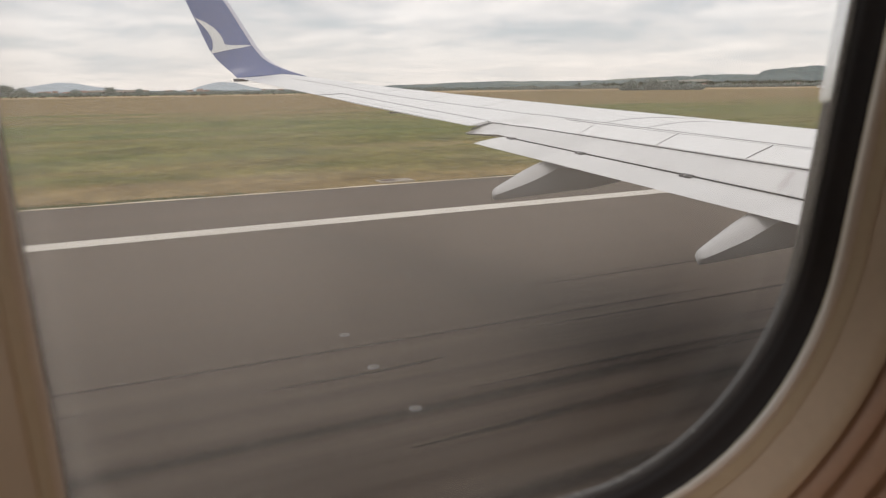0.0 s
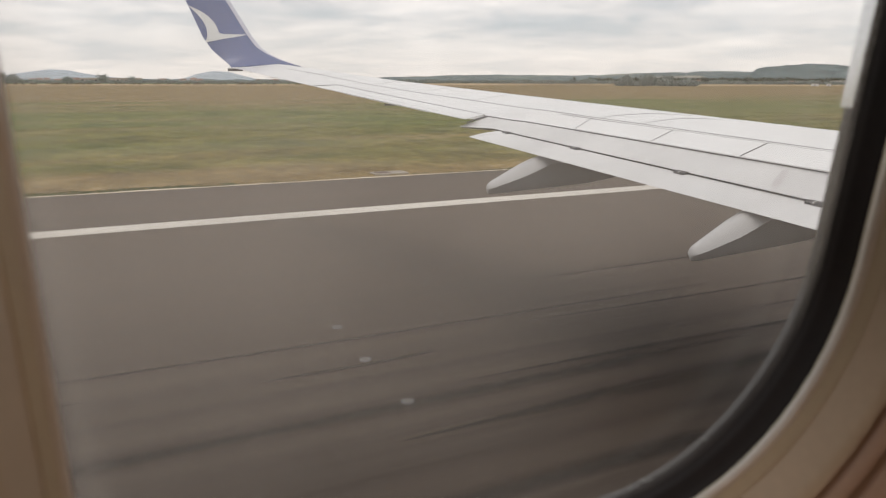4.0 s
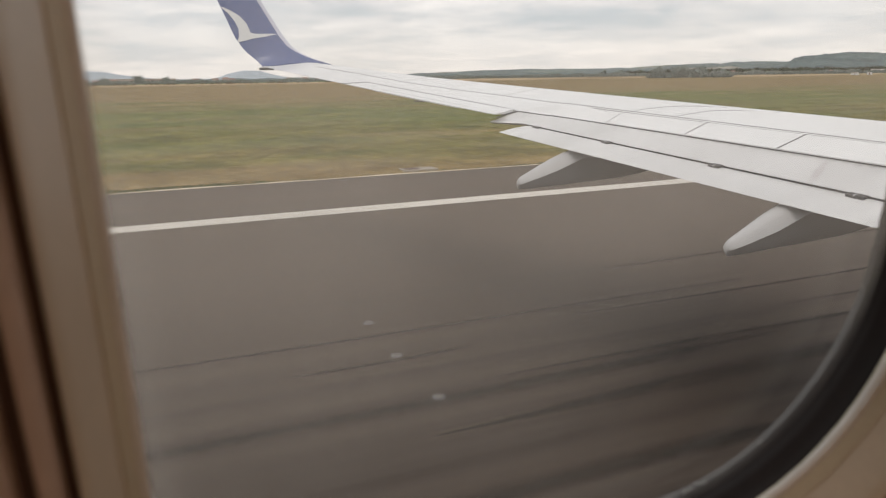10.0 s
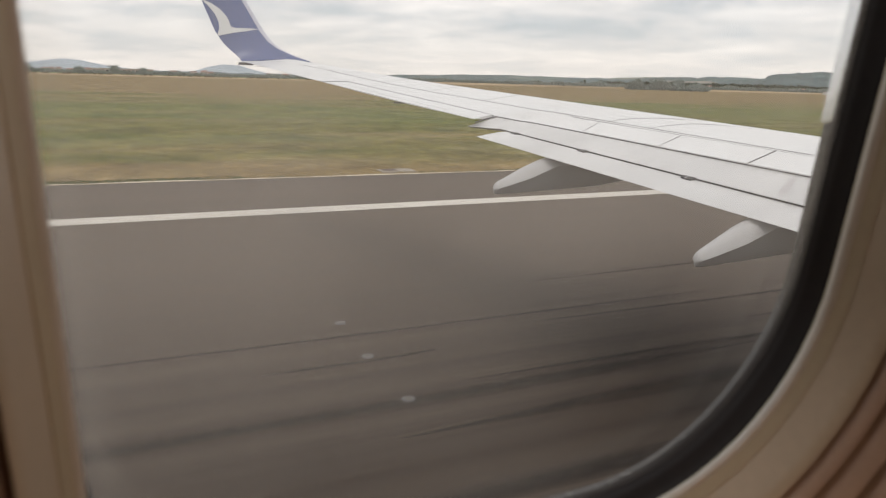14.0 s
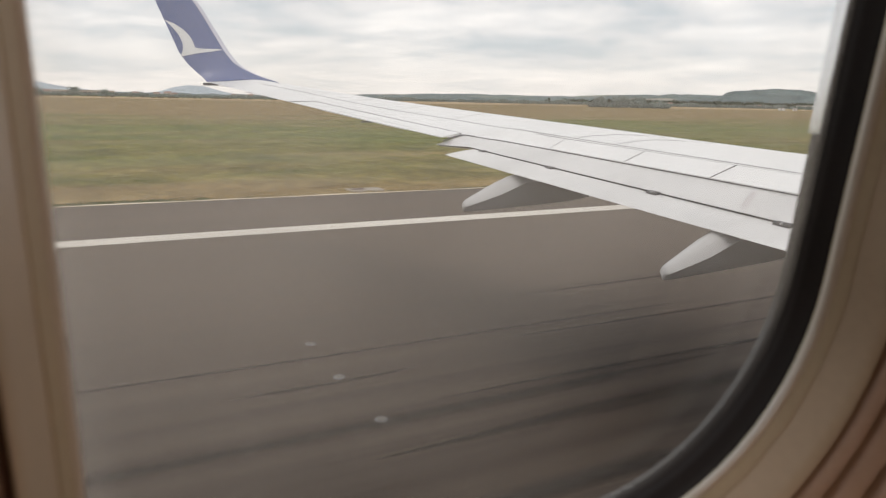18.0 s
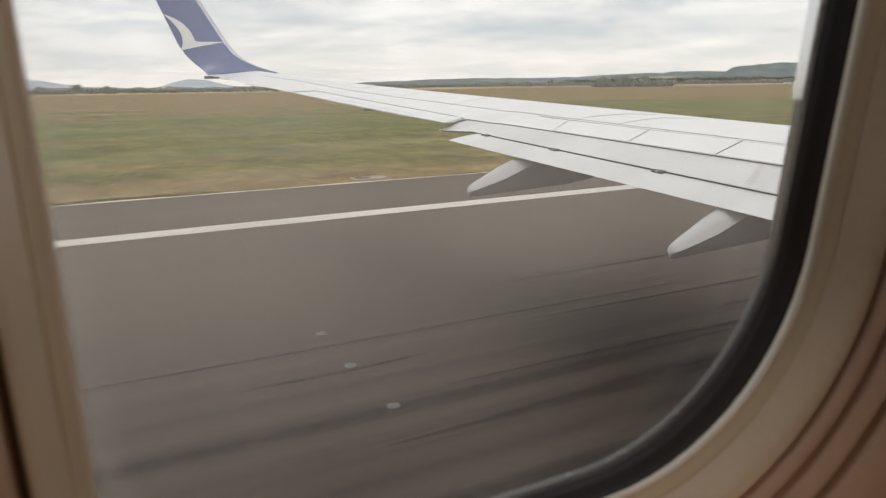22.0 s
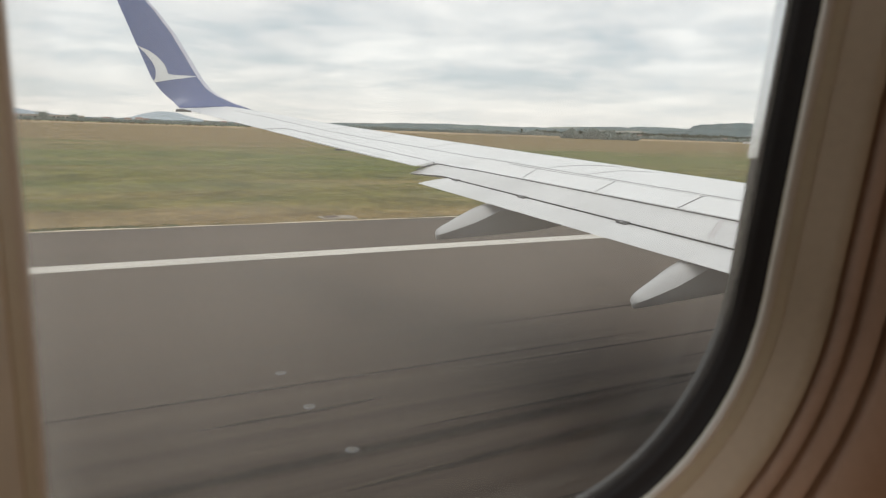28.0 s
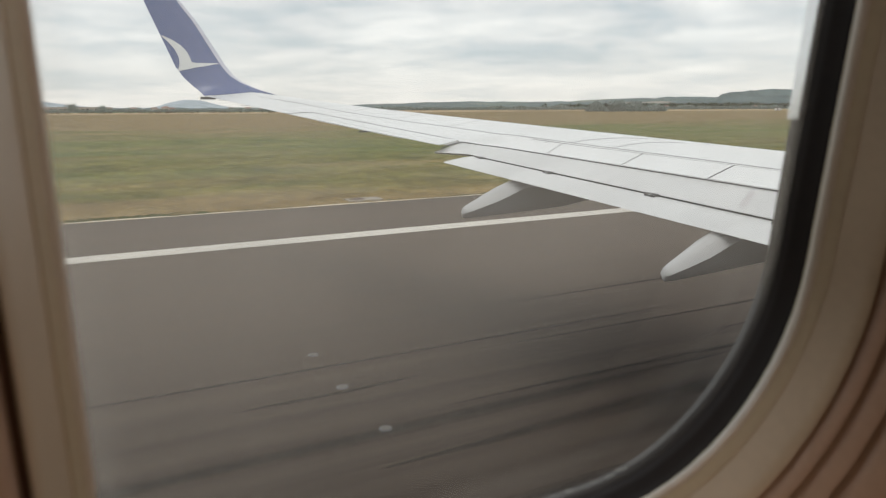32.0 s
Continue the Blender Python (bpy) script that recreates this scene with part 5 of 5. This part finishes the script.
# red and white checked equipment cabins
for k, (x, y, w) in enumerate(((871, 299, 9.0), (906, 297, 4.5))):
    hut = thing("equipment_cabin", "red and white checked airfield equipment cabin", "cabin", "airfield cabins", at=(x, y, 0))
    nx = 6 if k == 0 else 3
    for i in range(nx):
        for j in range(2):
            x0 = -w / 2 + w * i / nx
            part("panel", boxed(x0 + 0.01, x0 + w / nx - 0.01, -1.3, 1.3, -0.05 + 1.4 * j, 1.33 + 1.4 * j), M["red" if (i + j) % 2 else "white"], hut, "red painted panel" if (i + j) % 2 else "white painted panel")
    part("roof", boxed(-w / 2 - 0.1, w / 2 + 0.1, -1.4, 1.4, 2.76, 2.9), M["concrete"], hut)

for h, d, w in ((53.0, 835, 7.0), (53.9, 838, 4.5)):
    hut = thing("field_hut", "small white flat-roofed hut on the far grass", "hut", "white field huts", at=heading(h, d))
    hut.rotation_euler = (0, 0, -radians(h))
    part("wall", boxed(-w / 2, w / 2, -1.4, 1.4, -0.05, 2.4), M["white"], hut)
    part("roof", boxed(-w / 2 - 0.2, w / 2 + 0.2, -1.6, 1.6, 2.4, 2.6), M["concrete"], hut, "grey flat roof")
    part("door", boxed(-0.45, 0.45, -1.45, -1.38, 0, 2.0), M["house_roof"], hut, "brown door")

# ---- on the runway and its verge ----
def inset_light(x, y):
    ob = thing("runway_light", "pale round light set flush in the runway", "runway light", "runway lights", at=(x, y, 0))
    part("rim", disc(bmesh.new(), (0, 0), 0.085, 0.001, 0.006), M["slot"], ob, "dark metal rim")
    part("lens", disc(bmesh.new(), (0, 0), 0.055, 0.005, 0.007), M["lamp_glass"], ob, "pale glass lens")
    return ob


for x, y in ((2.45, 9.5), (2.48, 8.13), (2.57, 6.74), (32.5, 9.5), (32.5, 8.13), (32.5, 6.74)):
    inset_light(x, y)


def tyre_mark(x0, x1, y, w, drift):
    """A skid of rubber on the asphalt: thin layers, the middle thickest, tapering out at both ends."""
    bm = bmesh.new()
    for k, share in enumerate((1.0, 0.66, 0.36)):
        high = 0.002 + 0.003 * k
        for u0, u1 in zip(np.linspace(0, 1, 17)[:-1], np.linspace(0, 1, 17)[1:]):
            quad = []
            for u, side in ((u0, -1), (u1, -1), (u1, 1), (u0, 1)):
                h = share * w / 2 * min(1, 0.08 + 3.5 * u) * min(1, 0.08 + 5 * (1 - u))
                quad.append(bm.verts.new((x0 + (x1 - x0) * u, y + drift * u + 0.03 * math.sin(u * 5 + y) + side * h, high)))
            bm.faces.new(quad)
    bmesh.ops.remove_doubles(bm, verts=bm.verts[:], dist=0.0002)
    return tagged(obj("tyre_mark", bm, M["rubber"]), "dark streak of tyre rubber on the asphalt", "tyre mark", "tyre marks", "structure")


rnd = random.Random(31)
for x0, x1, y, w in ((-4.5, 9.5, 9.05, 0.10), (4.2, 14, 8.55, 0.10), (2.2, 15, 5.93, 0.34), (-5, 8.2, 6.62, 0.30), (-14, -1, 8.4, 0.18), (9, 24, 7.5, 0.22), (-1.0, 6.5, 4.75, 0.34), (6, 19, 10.5, 0.10), (-20, -2, 6.2, 0.22), (18, 40, 6.0, 0.25),
                     (0.9, 3.6, 7.95, 0.10), (3.4, 12, 6.95, 0.14), (0.8, 7.5, 3.7, 0.24)):
    tyre_mark(x0, x1, y, w, rnd.uniform(-0.2, 0.2))


def edge_light(x, y):
    ob = thing("edge_light", "small raised runway edge light on a post", "runway light", "runway edge lights", at=(x, y, 0))
    part("base", disc(bmesh.new(), (0, 0), 0.15, 0.0, 0.03), M["concrete"], ob)
    part("stem", tube(bmesh.new(), (0, 0, 0.02), (0, 0, 0.20), 0.03, 0.03, 8), M["bracket"], ob)
    bm = bmesh.new()
    loft(bm, [[(r * math.cos(k * math.tau / 10), r * math.sin(k * math.tau / 10), z) for k in range(10)] for r, z in ((0.07, 0.20), (0.085, 0.25), (0.07, 0.31), (0.02, 0.34))])
    part("lens", bm, M["lamp_glass"], ob, "clear glass dome")
    return ob


for x in (-58, 62, 122):
    edge_light(x, 20.2)


def pad(x, y, w, d, hole):
    ob = thing("drain_pad", "pale concrete slab with a dark cover in the grass verge", "concrete slab", "verge slabs", at=(x, y, 0))
    part("slab", boxed(-w / 2, w / 2, -d / 2, d / 2, -0.2, 0.03, bevel=0.02), M["concrete"], ob)
    part("cover", boxed(hole - 0.3, hole + 0.3, -0.22, 0.22, 0.03, 0.045), M["groove"], ob, "dark rusty metal cover")
    return ob


pad(9.2, 26.1, 1.5, 0.8, -0.3)
pad(-21.0, 26.4, 2.0, 1.0, 0.3)
pad(46.0, 26.2, 2.4, 1.1, 0.4)
# touchdown bars, a cross joint and a short shoulder line, where the take-off roll passes them
for y in (12.4, 9.3):
    tagged(obj("touchdown_bar", boxed(-381, -358.5, y - 0.9, y + 0.9, 0.0, 0.004), M["line"]), "worn white touchdown bar painted on the runway", "road marking", kind="structure")
tagged(obj("cross_line", boxed(137, 137.25, RW_NEAR, RW_FAR, 0.0, 0.005), M["concrete"]), "thin pale joint line across the runway", "road marking", kind="structure")
tagged(obj("shoulder_line", boxed(150, 197, 21.6, 21.75, 0.0, 0.004), M["line"]), "thin white line on the runway shoulder", "road marking", kind="structure")


def lane(name, points, width, mat, label):
    """A narrow road laid through the grass along a few points."""
    rings = [[(x - width / 2, y, -0.02), (x + width / 2, y, -0.02), (x + width / 2, y, -0.2), (x - width / 2, y, -0.2)] for x, y in points]
    return tagged(obj(name, loft(bmesh.new(), rings), mat), label, "road", kind="structure")


lane("access_road", [(612, 24.97), (619, 34), (640, 60), (700, 130)], 8, M["concrete"], "pale concrete access road through the grass")
lane("dirt_path", [(-361, 24.97), (-366, 36), (-384, 70), (-408, 120)], 2.2, M["concrete"], "pale trodden path through the grass")
lane("drain_path", [(-55, 24.97), (-56, 31), (-57.5, 38)], 1.2, M["concrete"], "short pale concrete strip in the grass")
sign = thing("runway_sign", "small yellow runway exit sign in the grass", "sign", at=(598, 29, 0))
part("board", boxed(-0.7, 0.7, -0.09, 0.09, 0.25, 0.85, bevel=0.02), M["sign_yellow"], sign, "yellow sign board")
for x in (-0.5, 0.5):
    part("leg", boxed(x - 0.03, x + 0.03, -0.03, 0.03, -0.06, 0.25), M["bracket"], sign)


def tufts(name, x0, x1, y0, y1, count, seed, size, mat, label):
    """Uneven grass clumps standing out of the sward."""
    rnd = random.Random(seed)
    verts, faces = [], []
    for _ in range(count):
        x, y = rnd.uniform(x0, x1), y0 + (y1 - y0) * rnd.random() ** 1.6
        if noise.noise((x * 0.05, y * 0.16, seed)) < -0.05:
            continue
        for _ in range(3):
            s = size * rnd.uniform(0.5, 1.4)
            px, py, a = x + rnd.uniform(-0.5, 0.5), y + rnd.uniform(-0.15, 0.15), rnd.uniform(-0.5, 0.5)
            dx, dy = math.cos(a) * s * 3.2, math.sin(a) * s * 1.2
            k = len(verts)
            verts += [(px - dx, py - dy, -0.052), (px + dy * 0.6, py - s * 0.9, -0.052), (px + dx, py + dy, -0.052), (px - dy * 0.6, py + s * 1.1, -0.052), (px, py, s * rnd.uniform(0.25, 0.5) - 0.05)]
            faces += [(k, k + 1, k + 4), (k + 1, k + 2, k + 4), (k + 2, k + 3, k + 4), (k + 3, k, k + 4)]
    me = bpy.data.meshes.new(name)
    me.from_pydata(verts, [], faces)
    me.materials.append(mat)
    return tagged(new(name, me), label, "grass", kind="stuff")


tufts("grass_tufts", -45, 75, 25.8, 62, 9000, 5, 0.16, M["grass"], "uneven tufts of green and straw-coloured grass")
tufts("verge_grass", -45, 80, 25.55, 26.15, 3600, 6, 0.055, M["sedge"], "dark uneven grass fringe along the runway verge")
